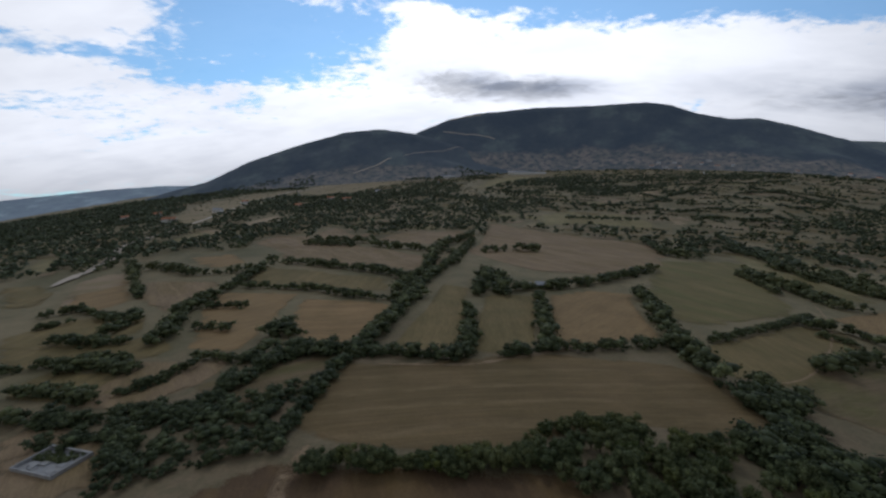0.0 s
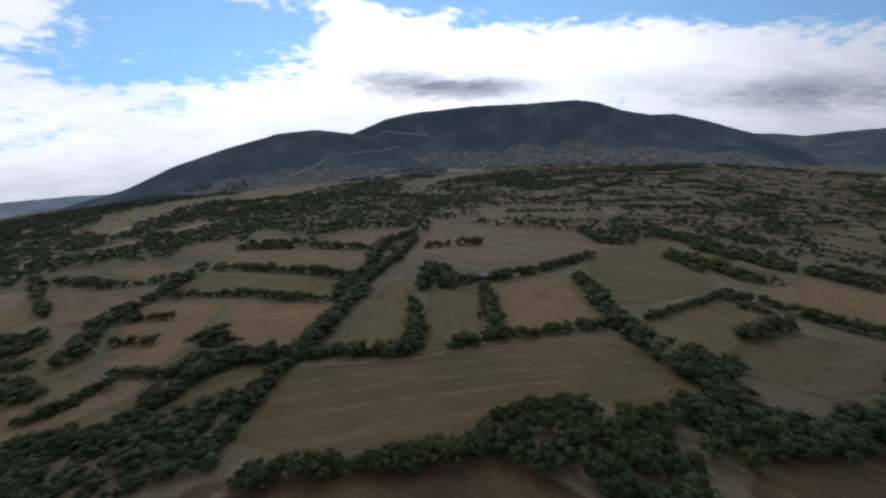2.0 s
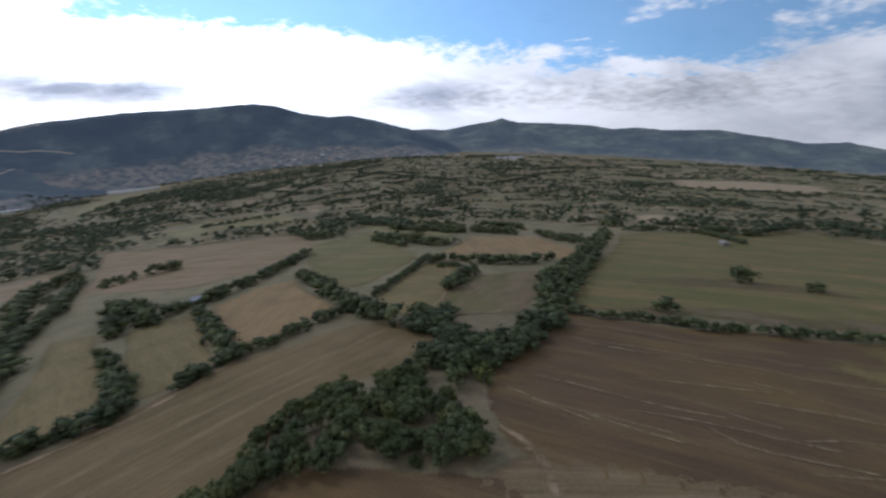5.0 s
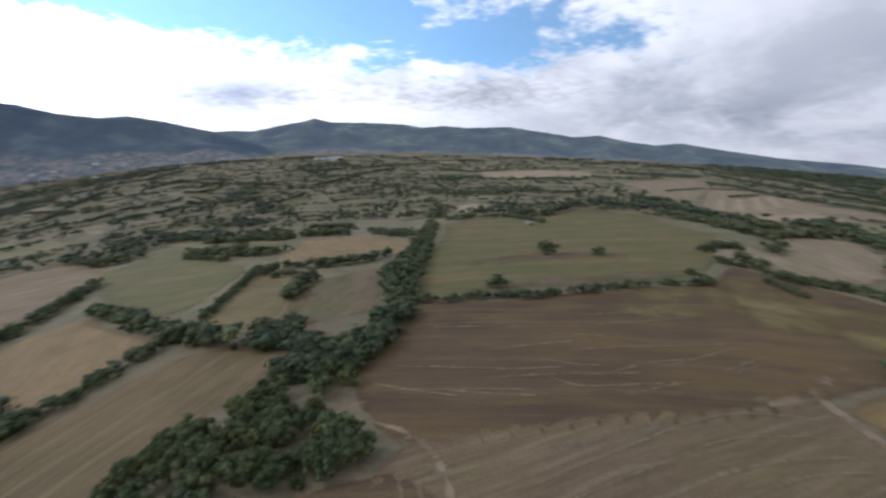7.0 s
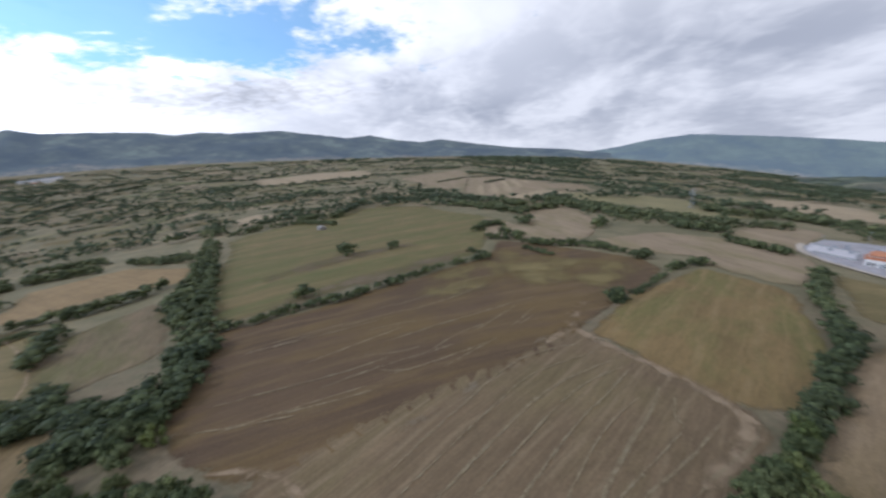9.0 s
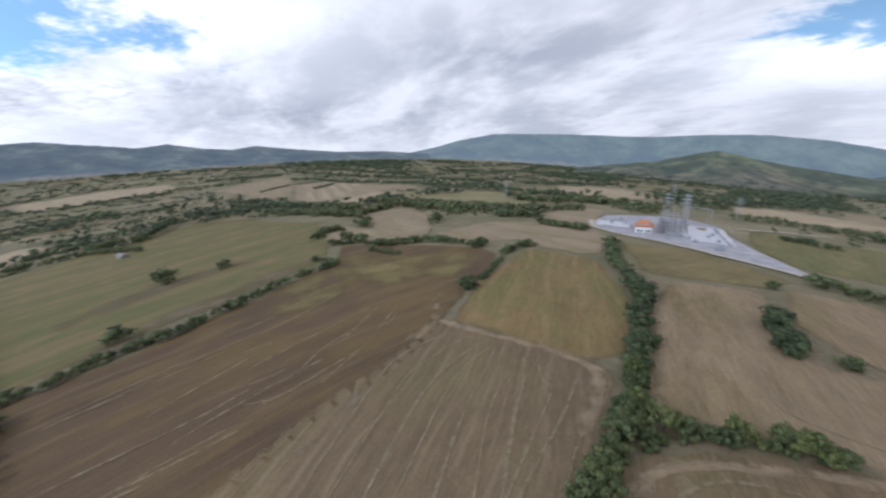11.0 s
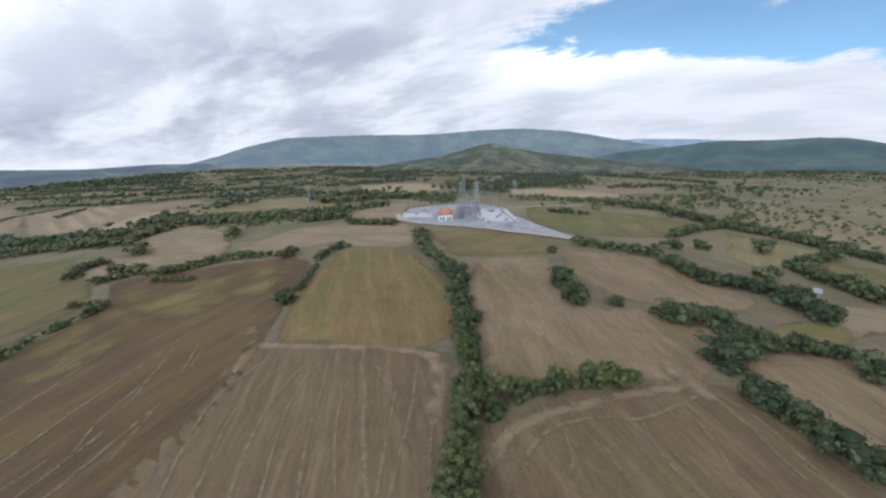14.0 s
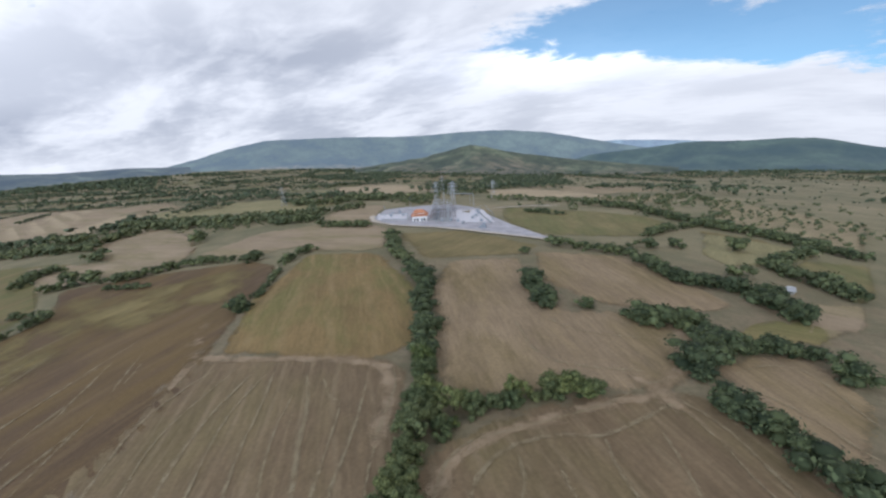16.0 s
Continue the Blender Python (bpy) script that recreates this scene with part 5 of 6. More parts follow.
for line, width, high in HEDGES:
    for (x0, y0), (x1, y1) in zip(line, line[1:]):
        long = math.hypot(x1 - x0, y1 - y0)
        tall = high * (1.22 if x0 < y0 * 1.7 and y0 > 90 else 1.0) * (1.22 if math.hypot(x0, y0) > 380 else 1.0)
        step = max(1.4, 0.35 * tall)
        n = int(long / step * max(1.25, width / 4.6) * (1.35 if math.hypot(x0, y0) > 380 else 1.0)) + 1
        for _ in range(n):
            k = rng.random()
            x, y = x0 + (x1 - x0) * k + rng.gauss(0, 0.15) * width, y0 + (y1 - y0) * k + rng.gauss(0, 0.15) * width
            h = tall * rng.choice((0.35, 0.5, 0.65, 0.75, 0.85, 1.0, 1.1) if high > 2.6 else (0.6, 0.75, 0.9, 1.0, 1.15))
            spots.append((x, y, h))
for poly, high in GROVES:
    xs, ys = [p[0] for p in poly], [p[1] for p in poly]
    area = (max(xs) - min(xs)) * (max(ys) - min(ys))
    for _ in range(int(area / (0.42 * high * high) * (0.95 if high > 3 else 0.42))):
        x, y = rng.uniform(min(xs), max(xs)), rng.uniform(min(ys), max(ys))
        if inside(x, y, poly):
            spots.append((x, y, high * rng.choice((0.4, 0.55, 0.65, 0.75, 0.85, 0.95, 1.05))))
for x, y, h in SINGLE:
    spots += [(x, y, h), (x + 0.2 * h, y + 0.1 * h, 0.8 * h), (x - 0.15 * h, y + 0.2 * h, 0.75 * h), (x + 0.05 * h, y - 0.25 * h, 0.7 * h)]

# beyond the near fields: hedges and scrub as far as the hills
KEEP_CLEAR = [o for _, o in FIELDS + FAR_FIELDS] + [PAD]
far, bushes = [], []
rng = random.Random(8)


WOODS = []
WOODS.append(([(-2428, 1549), (-2688, 2065), (-2221, 2165), (-2114, 2500), (-1130, 1277), (-803, 835), (-590, 622), (-487, 565), (-585, 743), (-690, 1034), (-709, 1276), (-260, 461), (-315, 465), (-275, 376), (-283, 352), (-342, 369), (-377, 384), (-384, 357), (-343, 306), (-339, 266), (-400, 291), (-377, 252), (-425, 260)], 6))
WOODS.append(([(-380, 1138), (-459, 1937), (-311, 1698), (-176, 1227), (-122, 1047), (73, 1016), (41, 842), (-62, 805), (-44, 600), (-96, 528), (-169, 524), (-243, 595), (-249, 530), (-295, 531), (-635, 1143), (-576, 1239)], 6))
WOODS.append(([(65, 1262), (185, 1602), (256, 1375), (443, 1617), (341, 1227), (212, 1126), (131, 1108)], 5))
WOODS.append(([(190, 624), (232, 678), (194, 510), (164, 437), (140, 424), (153, 487)], 6))
WOODS.append(([(513, 896), (654, 1070), (727, 1074), (506, 734), (449, 708), (450, 747)], 6))
WOODS.append(([(301, 594), (336, 625), (313, 556), (274, 515)], 6))
WOODS.append(([(240, 512), (284, 535), (251, 474), (217, 455)], 5))
WOODS.append(([(-235, 1984), (124, 1833), (349, 1903), (705, 2031), (1014, 2024), (929, 1887), (601, 1723), (292, 1576), (99, 1429), (-111, 1400)], 7))
WOODS.append(([(571, 622), (660, 673), (733, 642), (746, 589), (690, 492), (707, 426), (769, 385), (756, 288), (676, 259), (634, 320), (596, 362), (606, 434), (570, 492), (547, 536)], 6))
WOODS.append(([(461, 445), (496, 420), (520, 396), (560, 381), (577, 371), (520, 355), (465, 375), (438, 403)], 5.5))
WOODS.append(([(345, 348), (394, 374), (369, 327), (340, 310)], 6))
WOODS.append(([(447, 332), (441, 296), (380, 249), (377, 269)], 6))
WOODS.append(([(525, 267), (521, 233), (511, 198), (554, 183), (494, 158), (422, 159), (398, 181), (440, 219)], 4.4))
WOODS.append(([(678, 187), (625, 113), (692, 86), (760, 70), (600, 37), (567, -3), (584, -40), (635, -75), (597, -103), (596, -133), (386, -87), (422, -73), (473, -56), (484, -24), (493, 21), (513, 70), (559, 141)], 4.4))
WOODS.append(([(458, 835), (555, 912), (505, 744), (445, 676), (410, 687), (430, 778)], 6))
WOODS.append(([(286, 602), (325, 653), (297, 571), (281, 559)], 6))
WOODS.append(([(194, 461), (247, 521), (237, 478), (220, 411), (200, 411)], 6))
WOODS.append(([(3395, 2099), (4364, 1166), (3017, 525), (2177, 640), (2348, 1078)], 8))
WOODS.append(([(3017, 525), (3593, -332), (2165, -474), (1162, -256), (1650, -153), (2393, 96)], 8))
WOODS.append(([(1053, 1335), (1380, 1440), (1207, 1148), (844, 983)], 7))
WOODS.append(([(598, 40), (511, 16), (518, 0), (492, -18), (467, -36), (490, -62), (492, -86), (468, -106), (405, -122), (400, -151), (335, -153), (289, -129), (316, -111), (323, -93), (370, -79), (417, -61), (448, -42), (442, -25), (455, -3), (448, 18), (469, 38)], 4.4))
WOODS.append(([(310, -244), (345, -289), (312, -299), (260, -247), (276, -229)], 4.4))
WOODS.append(([(331, -141), (297, -143), (304, -167), (331, -201), (352, -196), (340, -166), (381, -165)], 5.5))
WOODS.append(([(312, -299), (606, -608), (387, -440), (704, -923), (544, -938), (272, -525), (280, -479), (280, -362), (293, -314)], 4.4))
WOODS.append(([(1098, -580), (1211, -803), (1249, -974), (866, -727), (674, -519), (823, -483)], 4.4))
WOODS.append(([(122, -336), (116, -466), (67, -383), (44, -311), (53, -268), (86, -286)], 3.5))
WOODS.append(([(2865, 68), (3286, -158), (2674, -337), (2254, -444), (2096, -494), (1841, -322), (1855, -148), (1977, -11)], 8))
WOODS.append(([(167, -660), (100, -643), (39, -562), (-10, -573), (-11, -470), (52, -485), (108, -539)], 8))
WOODS.append(([(423, -5), (371, -23), (323, -26), (292, -22), (304, -14), (362, -15)], 5))


BOUNDS = []
for o in KEEP_CLEAR:
    BOUNDS.append((min(p[0] for p in o), max(p[0] for p in o), min(p[1] for p in o), max(p[1] for p in o), o))


def clear_of(x, y):
    return any(a < x < b and c < y < d and inside(x, y, o) for a, b, c, d, o in BOUNDS)


def woody(x, y):
    """How wooded a far place is: thickets gather in broad belts below the mountain."""
    h = math.degrees(math.atan2(x, y))
    v = noise.fractal(Vector((x * 0.0022, y * 0.0028, 4.0)), 0.7, 2.0, 3)
    return v + 0.60 * math.exp(-((h + 38) / 22) ** 2) - 0.06


def polar(h, q):
    """A place by bearing in degrees and logarithm of distance, with the lie of the old field bounds bent across it."""
    g = 0.16 * noise.noise(Vector((h * 0.045, q * 1.3, 2.0))) + 0.05 * noise.noise(Vector((h * 0.2, q * 4.0, 6.0)))
    a, d = radians(h + 5.0 * noise.noise(Vector((h * 0.06, q * 2.2, 9.0)))), math.exp(q + g)
    return d * math.sin(a), d * math.cos(a)


def plant_line(ends, size):
    """Bushes along a line of bearing and log distance."""
    (h0, q0), (h1, q1) = ends
    (x0, y0), (x1, y1) = polar(h0, q0), polar(h1, q1)
    n = int(math.hypot(x1 - x0, y1 - y0) / (0.48 * size)) + 1
    gap = rng.uniform(0, 1)
    for k in range(n):
        u = (k + rng.random()) / n
        if abs(u - gap) < 0.07:
            continue
        x, y = polar(h0 + (h1 - h0) * u, q0 + (q1 - q0) * u)
        far.append((x + rng.gauss(0, 0.15) * size, y + rng.gauss(0, 0.15) * size, size * rng.choice((0.55, 0.65, 0.75, 0.8, 0.9, 1.1))))


def plant_wood(size, h0, h1, q0, q1, test, density=1.0):
    """Trees spread over a stretch of bearings and log distances, where test allows."""
    mid = math.exp((q0 + q1) / 2)
    n = radians(h1 - h0) * mid * (q1 - q0) * mid / (2.1 * size * size) * density
    for _ in range(min(int(n), 4500)):
        h, q = rng.uniform(h0, h1), rng.uniform(q0, q1)
        if test(h, q):
            x, y = math.exp(q) * math.sin(radians(h)), math.exp(q) * math.cos(radians(h))
            far.append((x, y, size * rng.uniform(0.55, 1.25)))


# small fields as far as the hills, each with hedges on some of its sides
CELLS = {k: [] for k in ("sage", "hay", "dust", "lucerne", "olive", "rough")}
q = math.log(500.0)
while q < math.log(2900.0):
    dq = rng.uniform(0.036, 0.075) * (1.35 if q < math.log(1000.0) else 1.0)
    h = -60.0 + rng.uniform(0, 3)
    while h < 186:
        span = rng.uniform(1.8, 5.2)
        cx, cy = polar(h + span / 2, q + dq / 2)
        r = math.hypot(cx, cy)
        west = 1 / (1 + math.exp((h - 52) / 12))
        size = (4.0 + 0.9 * west + 0.0024 * r) * rng.uniform(0.7, 1.25)
        if not clear_of(cx, cy) and (r < 1150 or on_slope(cx, cy) - land(cx, cy) < 40):
            if h > 148 and r < 1100:
                plant_wood(size, h, h + span, q, q + dq, lambda a, b: True, 0.03)
            elif woody(cx, cy) > 0.34:
                plant_wood(size * 1.1, h, h + span, q, q + dq, lambda a, b: True, 1.1)
            else:
                if rng.random() < 0.84:
                    slant = rng.uniform(-0.25, 0.25) * dq
                    CELLS[rng.choice(("sage", "sage", "hay", "dust", "dust", "lucerne", "olive") if h > 45 else ("olive", "olive", "sage", "rough", "dust", "olive"))].append(
                        [(h + span * (0.03 + 0.94 * u), q + dq * (0.05 + 0.88 * v) + slant * (u - 0.5)) for v in (0, 0.5, 1) for u in (0, 0.25, 0.5, 0.75, 1)])
                if rng.random() < 0.60 + 0.32 * west:
                    plant_line(((h, q), (h + span * rng.uniform(0.6, 1.0), q)), size)
                if rng.random() < 0.34 + 0.2 * west:
                    plant_line(((h, q), (h, q + dq)), size * 0.9)
        h += span
    q += dq
for kind, cells in CELLS.items():
    verts, faces = [], []
    for cell in cells:
        base = len(verts)
        for h, q in cell:
            x, y = polar(h, q)
            verts.append((x, y, land(x, y) + 0.12 + 0.0004 * math.hypot(x, y)))
        faces += [(base + 5 * j + i, base + 5 * j + 5 + i, base + 5 * j + 6 + i, base + 5 * j + 1 + i) for j in (0, 1) for i in range(4)]
    ob = mesh_object("far_fields", verts, faces, FIELD[kind], True)
    ob.data.attributes.new("core", "FLOAT", "POINT").data.foreach_set("value", ([0.1] * 6 + [1.0] * 3 + [0.1] * 6) * len(cells))
    if sum(f.normal.z for f in ob.data.polygons) < 0:
        ob.data.flip_normals()
    tagged(ob, "distant small fields, " + FIELD_LABEL[kind], "fields", kind="stuff")
for poly, high in WOODS:
    hs = [math.degrees(math.atan2(x, y)) for x, y in poly]
    qs = [math.log(math.hypot(x, y)) for x, y in poly]
    flat = [(a, b) for a, b in zip(hs, qs)]
    h0, h1 = min(hs), max(hs)
    steps = max(1, int((max(qs) - min(qs)) / 0.25))
    for k in range(steps):
        q0 = min(qs) + (max(qs) - min(qs)) * k / steps
        q1 = min(qs) + (max(qs) - min(qs)) * (k + 1) / steps
        size = high * max(0.85, (math.exp(q0) / 700) ** 0.62)
        plant_wood(size, h0, h1, q0, q1, lambda a, b: inside(a, b, flat) and noise.fractal(Vector((a * 0.5, b * 9.0, 7.0)), 0.8, 2.0, 3) > (-0.30 if high > 4 else 0.12))
# bushes on the dry hill pastures, and lone ones on the open land
for kind, o in FAR_FIELDS:
    if kind == "pasture":
        xs, ys = [p[0] for p in o], [p[1] for p in o]
        for _ in range(260):
            x, y = rng.uniform(min(xs), max(xs)), rng.uniform(min(ys), max(ys))
            if inside(x, y, o):
                bushes.append((x, y, (2.4 + 0.0018 * math.hypot(x, y)) * rng.uniform(0.5, 1.2)))
for _ in range(420):
    h, r = rng.uniform(144, 190), 270 * (1500 / 270) ** rng.random()
    far.append((r * math.sin(radians(h)), r * math.cos(radians(h)), (2.6 + 0.002 * r) * rng.uniform(0.5, 1.2)))
rng.shuffle(far)
CLEARING = [(-180, 2310), (115, 2310), (70, 1850), (-115, 1850)]  # open pasture before the long hall
far = [p for p in far if not clear_of(p[0], p[1]) and not inside(p[0], p[1], CLEARING) and math.hypot(p[0], p[1]) < 2500 and (math.hypot(p[0], p[1]) < 1150 or on_slope(p[0], p[1]) - land(p[0], p[1]) < (75 if p[1] > 0 else 12))]

far += bushes

spots.sort(key=lambda p: math.hypot(p[0] - 20, p[1] - 25))
near_spots, mid_spots = spots[:300], spots[300:]
for k, (x, y, h) in enumerate(near_spots):
    rr = random.Random(k)
    if rr.random() < 0.035:
        src, base = PALES[k % 2], 2.8
    elif h > 3.2:
        src, base = TREES[k % 4], 5.0
    else:
        src, base = SHRUBS[k % 3], 2.9
    s = h / base
    ob = copy_thing(src, Matrix.Identity(4))
    ob.matrix_basis = Matrix.LocRotScale((x, y, land(x, y) - 0.1), Euler((0, 0, rr.uniform(0, 6.28))), (s * rr.uniform(0.76, 1.02), s * rr.uniform(0.76, 1.02), s * rr.uniform(0.9, 1.1)))
for src in TREES + SHRUBS + PALES:
    for o in (*src.children, src):
        bpy.data.objects.remove(o)


def scatter(name, places, protos, mat, label):
    """Many plants as one mesh: each a turned, scaled copy of one of a few forms."""
    rng = np.random.RandomState(len(places))
    allv, alli, allc = [], [], []
    base = 0
    for k, (pv, pf) in enumerate(protos):
        mine = [p for i, p in enumerate(places) if i % len(protos) == k]
        if not mine:
            continue
        v = np.array([tuple(q) for q in pv])
        xyh = np.array([(x, y, (land if math.hypot(x, y) < 1150 else on_slope)(x, y) - 0.15, h) for x, y, h in mine])
        a = rng.uniform(0, 6.28, len(mine))
        wide = xyh[:, 3] * rng.uniform(1.05, 1.55, len(mine))
        c, s = np.cos(a) * wide, np.sin(a) * wide
        px = c[:, None] * v[None, :, 0] - s[:, None] * v[None, :, 1] + xyh[:, 0:1]
        py = s[:, None] * v[None, :, 0] + c[:, None] * v[None, :, 1] + xyh[:, 1:2]
        pz = xyh[:, 3:4] * v[None, :, 2] + xyh[:, 2:3]
        allv.append(np.stack([px, py, pz], -1).reshape(-1, 3))
        idx = np.concatenate([np.array(f) for f in pf])
        cnt = np.array([len(f) for f in pf])
        alli.append((idx[None, :] + (np.arange(len(mine)) * len(v))[:, None] + base).ravel())
        allc.append(np.tile(cnt, len(mine)))
        base += len(mine) * len(v)
    verts, idx, cnt = np.concatenate(allv), np.concatenate(alli), np.concatenate(allc)
    me = bpy.data.meshes.new(name)
    me.vertices.add(len(verts))
    me.vertices.foreach_set("co", verts.ravel().astype(np.float32))
    me.loops.add(len(idx))
    me.loops.foreach_set("vertex_index", idx.astype(np.int32))
    me.polygons.add(len(cnt))
    me.polygons.foreach_set("loop_start", np.concatenate([[0], np.cumsum(cnt)[:-1]]).astype(np.int32))
    me.update(calc_edges=True)
    me.validate()
    me.materials.append(mat)
    return tagged(new(name, me), label, "hedge", kind="stuff")


def proto(seed, n, level, count, size):
    """A plant one metre high and wide, for scatter()."""
    r = random.Random(seed)
    cs = crown_centres(r, 1.0, 0.95, n, 0.3)
    return joined([core(r, cs, level), leaf_cloud(r, cs, count, size)])


FORMS_MID = [proto(70 + k, 6, 1, 27, 0.078) for k in range(5)]
FORMS_FAR = [proto(80 + k, 1, 1, 7, 0.2) for k in range(5)]
FORMS_SPECK = [proto(85 + k, 0, 1, 3, 0.28) for k in range(5)]
FORMS_MEDIUM = [proto(90 + k, 3, 1, 14, 0.105) for k in range(5)]
bands = ([], [], [])
for p in mid_spots:
    r = math.hypot(p[0], p[1])
    bands[0 if r < 150 else 1 if r < 330 else 2].append(p)
scatter("hedgerow", bands[0], FORMS_MID, LEAVES_FAR, "dark green hedgerows of small oaks and scrub")
scatter("hedgerow", bands[1], FORMS_MEDIUM, LEAVES_FAR, "dark green hedgerows between small fields")
far = bands[2] + far
scatter("far_hedgerow", [p for p in far if math.hypot(p[0], p[1]) >= 470], FORMS_SPECK, LEAVES_HAZED, "dark hedges and woods far below the mountain")
scatter("far_hedgerow", [p for p in far if math.hypot(p[0], p[1]) < 470], FORMS_FAR, LEAVES_HAZED, "distant dark hedges and scattered scrub oaks")


# ---- buildings and works ----
def box(x0, x1, y0, y1, z0, z1):
    vs = [Vector((x, y, z)) for z in (z0, z1) for y in (y0, y1) for x in (x0, x1)]
    return vs, [(0, 2, 3, 1), (4, 5, 7, 6), (0, 1, 5, 4), (1, 3, 7, 5), (3, 2, 6, 7), (2, 0, 4, 6)]


def thing(name, x, y, turn, label, category, group="", sink=0.0):
    ob = tagged(new(name), label, category, group)
    ob.matrix_basis = pose(x, y, (land if math.hypot(x, y) < 1150 else on_slope)(x, y) - sink, 0, 0, turn)
    return ob


def facing(x, y):
    """The turn that points a thing's -y side to the middle of the flight."""
    return math.degrees(math.atan2(11 - y, -4 - x)) + 90


def gable(w, d, z, rise, over=0.4):
    vs = [Vector(p) for p in ((-w / 2 - over, -d / 2 - over, z), (w / 2 + over, -d / 2 - over, z), (w / 2 + over, d / 2 + over, z), (-w / 2 - over, d / 2 + over, z),
                              (-w / 2 - over, 0, z + rise), (w / 2 + over, 0, z + rise))]
    low = [v - Vector((0, 0, 0.18)) for v in vs]
    fs = [(0, 1, 5, 4), (2, 3, 4, 5), (3, 0, 4), (1, 2, 5)]
    return vs + low, fs + [(6, 9, 10), (7, 11, 8), (6, 10, 11, 7), (8, 11, 10, 9), (0, 6, 7, 1), (1, 7, 8, 2), (2, 8, 9, 3), (3, 9, 6, 0)]


def hip(w, d, z, rise, over=0.6):
    x, y, k = w / 2 + over, d / 2 + over, d / 2 * 0.9
    vs = [Vector(p) for p in ((-x, -y, z), (x, -y, z), (x, y, z), (-x, y, z), (-x + k, 0, z + rise), (x - k, 0, z + rise))]
    low = [v - Vector((0, 0, 0.2)) for v in vs[:4]]
    return vs + low, [(0, 1, 5, 4), (1, 2, 5), (2, 3, 4, 5), (3, 0, 4), (0, 6, 7, 1), (1, 7, 8, 2), (2, 8, 9, 3), (3, 9, 6, 0), (9, 8, 7, 6)]


def walls(w, d, h, t=0.3):
    return [box(-w / 2, w / 2, -d / 2, -d / 2 + t, -0.6, h), box(-w / 2, w / 2, d / 2 - t, d / 2, -0.6, h),
            box(-w / 2, -w / 2 + t, -d / 2 + t, d / 2 - t, -0.6, h), box(w / 2 - t, w / 2, -d / 2 + t, d / 2 - t, -0.6, h)]


def opening(parent, x, z0, w, h, y, door=False):
    """A window or door set proud of the wall face, with its frame."""
    pane = part("door" if door else "window", [box(x - w / 2, x + w / 2, y - 0.03, y + 0.05, z0, z0 + h)], GLASS_DARK if not door else ENAMEL, parent)
    f = 0.09
    part("frame", [box(x - w / 2 - f, x - w / 2, y - 0.07, y + 0.03, z0, z0 + h), box(x + w / 2, x + w / 2 + f, y - 0.07, y + 0.03, z0, z0 + h),
                   box(x - w / 2 - f, x + w / 2 + f, y - 0.07, y + 0.03, z0 + h, z0 + h + f)], RENDER_WHITE, pane)


# substation yard
drape("gravel_yard", PAD, GRAVEL_GREY, 0.2, "grey-white gravel yard of an electrical substation", "yard")
drape("gravel_yard", [(255, -184), (231, -194), (206, -171), (230, -164)], GRAVEL, 0.3, "white crushed stone bed beside a control building", "yard")
drape("gravel_yard", [(222, -216), (193, -232), (151, -192), (169, -180)], GRAVEL, 0.32, "white crushed stone bed under switchgear", "yard")
drape("gravel_yard", [(208, -224), (200, -228), (187, -212), (194, -209)], FIELD["olive"], 0.44, "small grass plot in a gravel yard", "yard")
drape("gravel_yard", [(234, -222), (222, -229), (176, -180), (185, -174)], CONCRETE, 0.38, "grey concrete apron under switchgear", "yard")
ribbon("road", [(250, -176), (240, -167), (222, -157), (201, -155), (165, -163), (129, -165), (98, -167), (86, -166)], 3.4, CHALK, 0.5, "pale service road along a gravel yard", "road")
ribbon("road", [(192, -240), (180, -262), (160, -284)], 4.0, CHALK, 0.4, "pale service road leaving a yard", "road")


def control_building(x, y):
    b = thing("control_building", x, y, facing(x, y), "white control building with terracotta hipped roof", "building")
    w, d, h = 9.2, 6.8, 4.5
    for k, piece in enumerate(walls(w, d, h)):
        part("wall", [piece], RENDER_WHITE, b)
    part("roof", [hip(w, d, h, 1.3, 0.5)], TILES, b)
    part("clerestory", [box(-w / 2 + 1.2, w / 2 - 1.2, -d / 2 + 1.6, d / 2 - 1.6, h + 0.3, h + 1.6)], RENDER_WHITE, b)
    part("upper_roof", [hip(w - 2.4, d - 2.4, h + 1.6, 1.9, 0.5)], TILES, b)
    part("plinth", [box(-w / 2 - 0.1, w / 2 + 0.1, -d / 2 - 0.1, d / 2 + 0.1, -0.8, 0.35)], CONCRETE, b)
    for k, px in enumerate((-3.1, -1.2, 3.1)):
        opening(b, px, 1.0, 1.1, 1.9, -d / 2)
    opening(b, 1.4, 0.36, 1.4, 2.4, -d / 2, True)
    a = thing("garage_annex", x + 8, y - 9, facing(x, y), "low white annex with terracotta hipped roof", "building")
    for piece in walls(8, 6, 3.2):
        part("wall", [piece], RENDER_WHITE, a)
    part("roof", [hip(8, 6, 3.2, 1.8)], TILES, a)
    opening(a, 0, 0.3, 2.6, 2.4, -3.0, True)


control_building(198, -174)


def bar(a, b, r):
    return tube(a, b, r, r, 4)


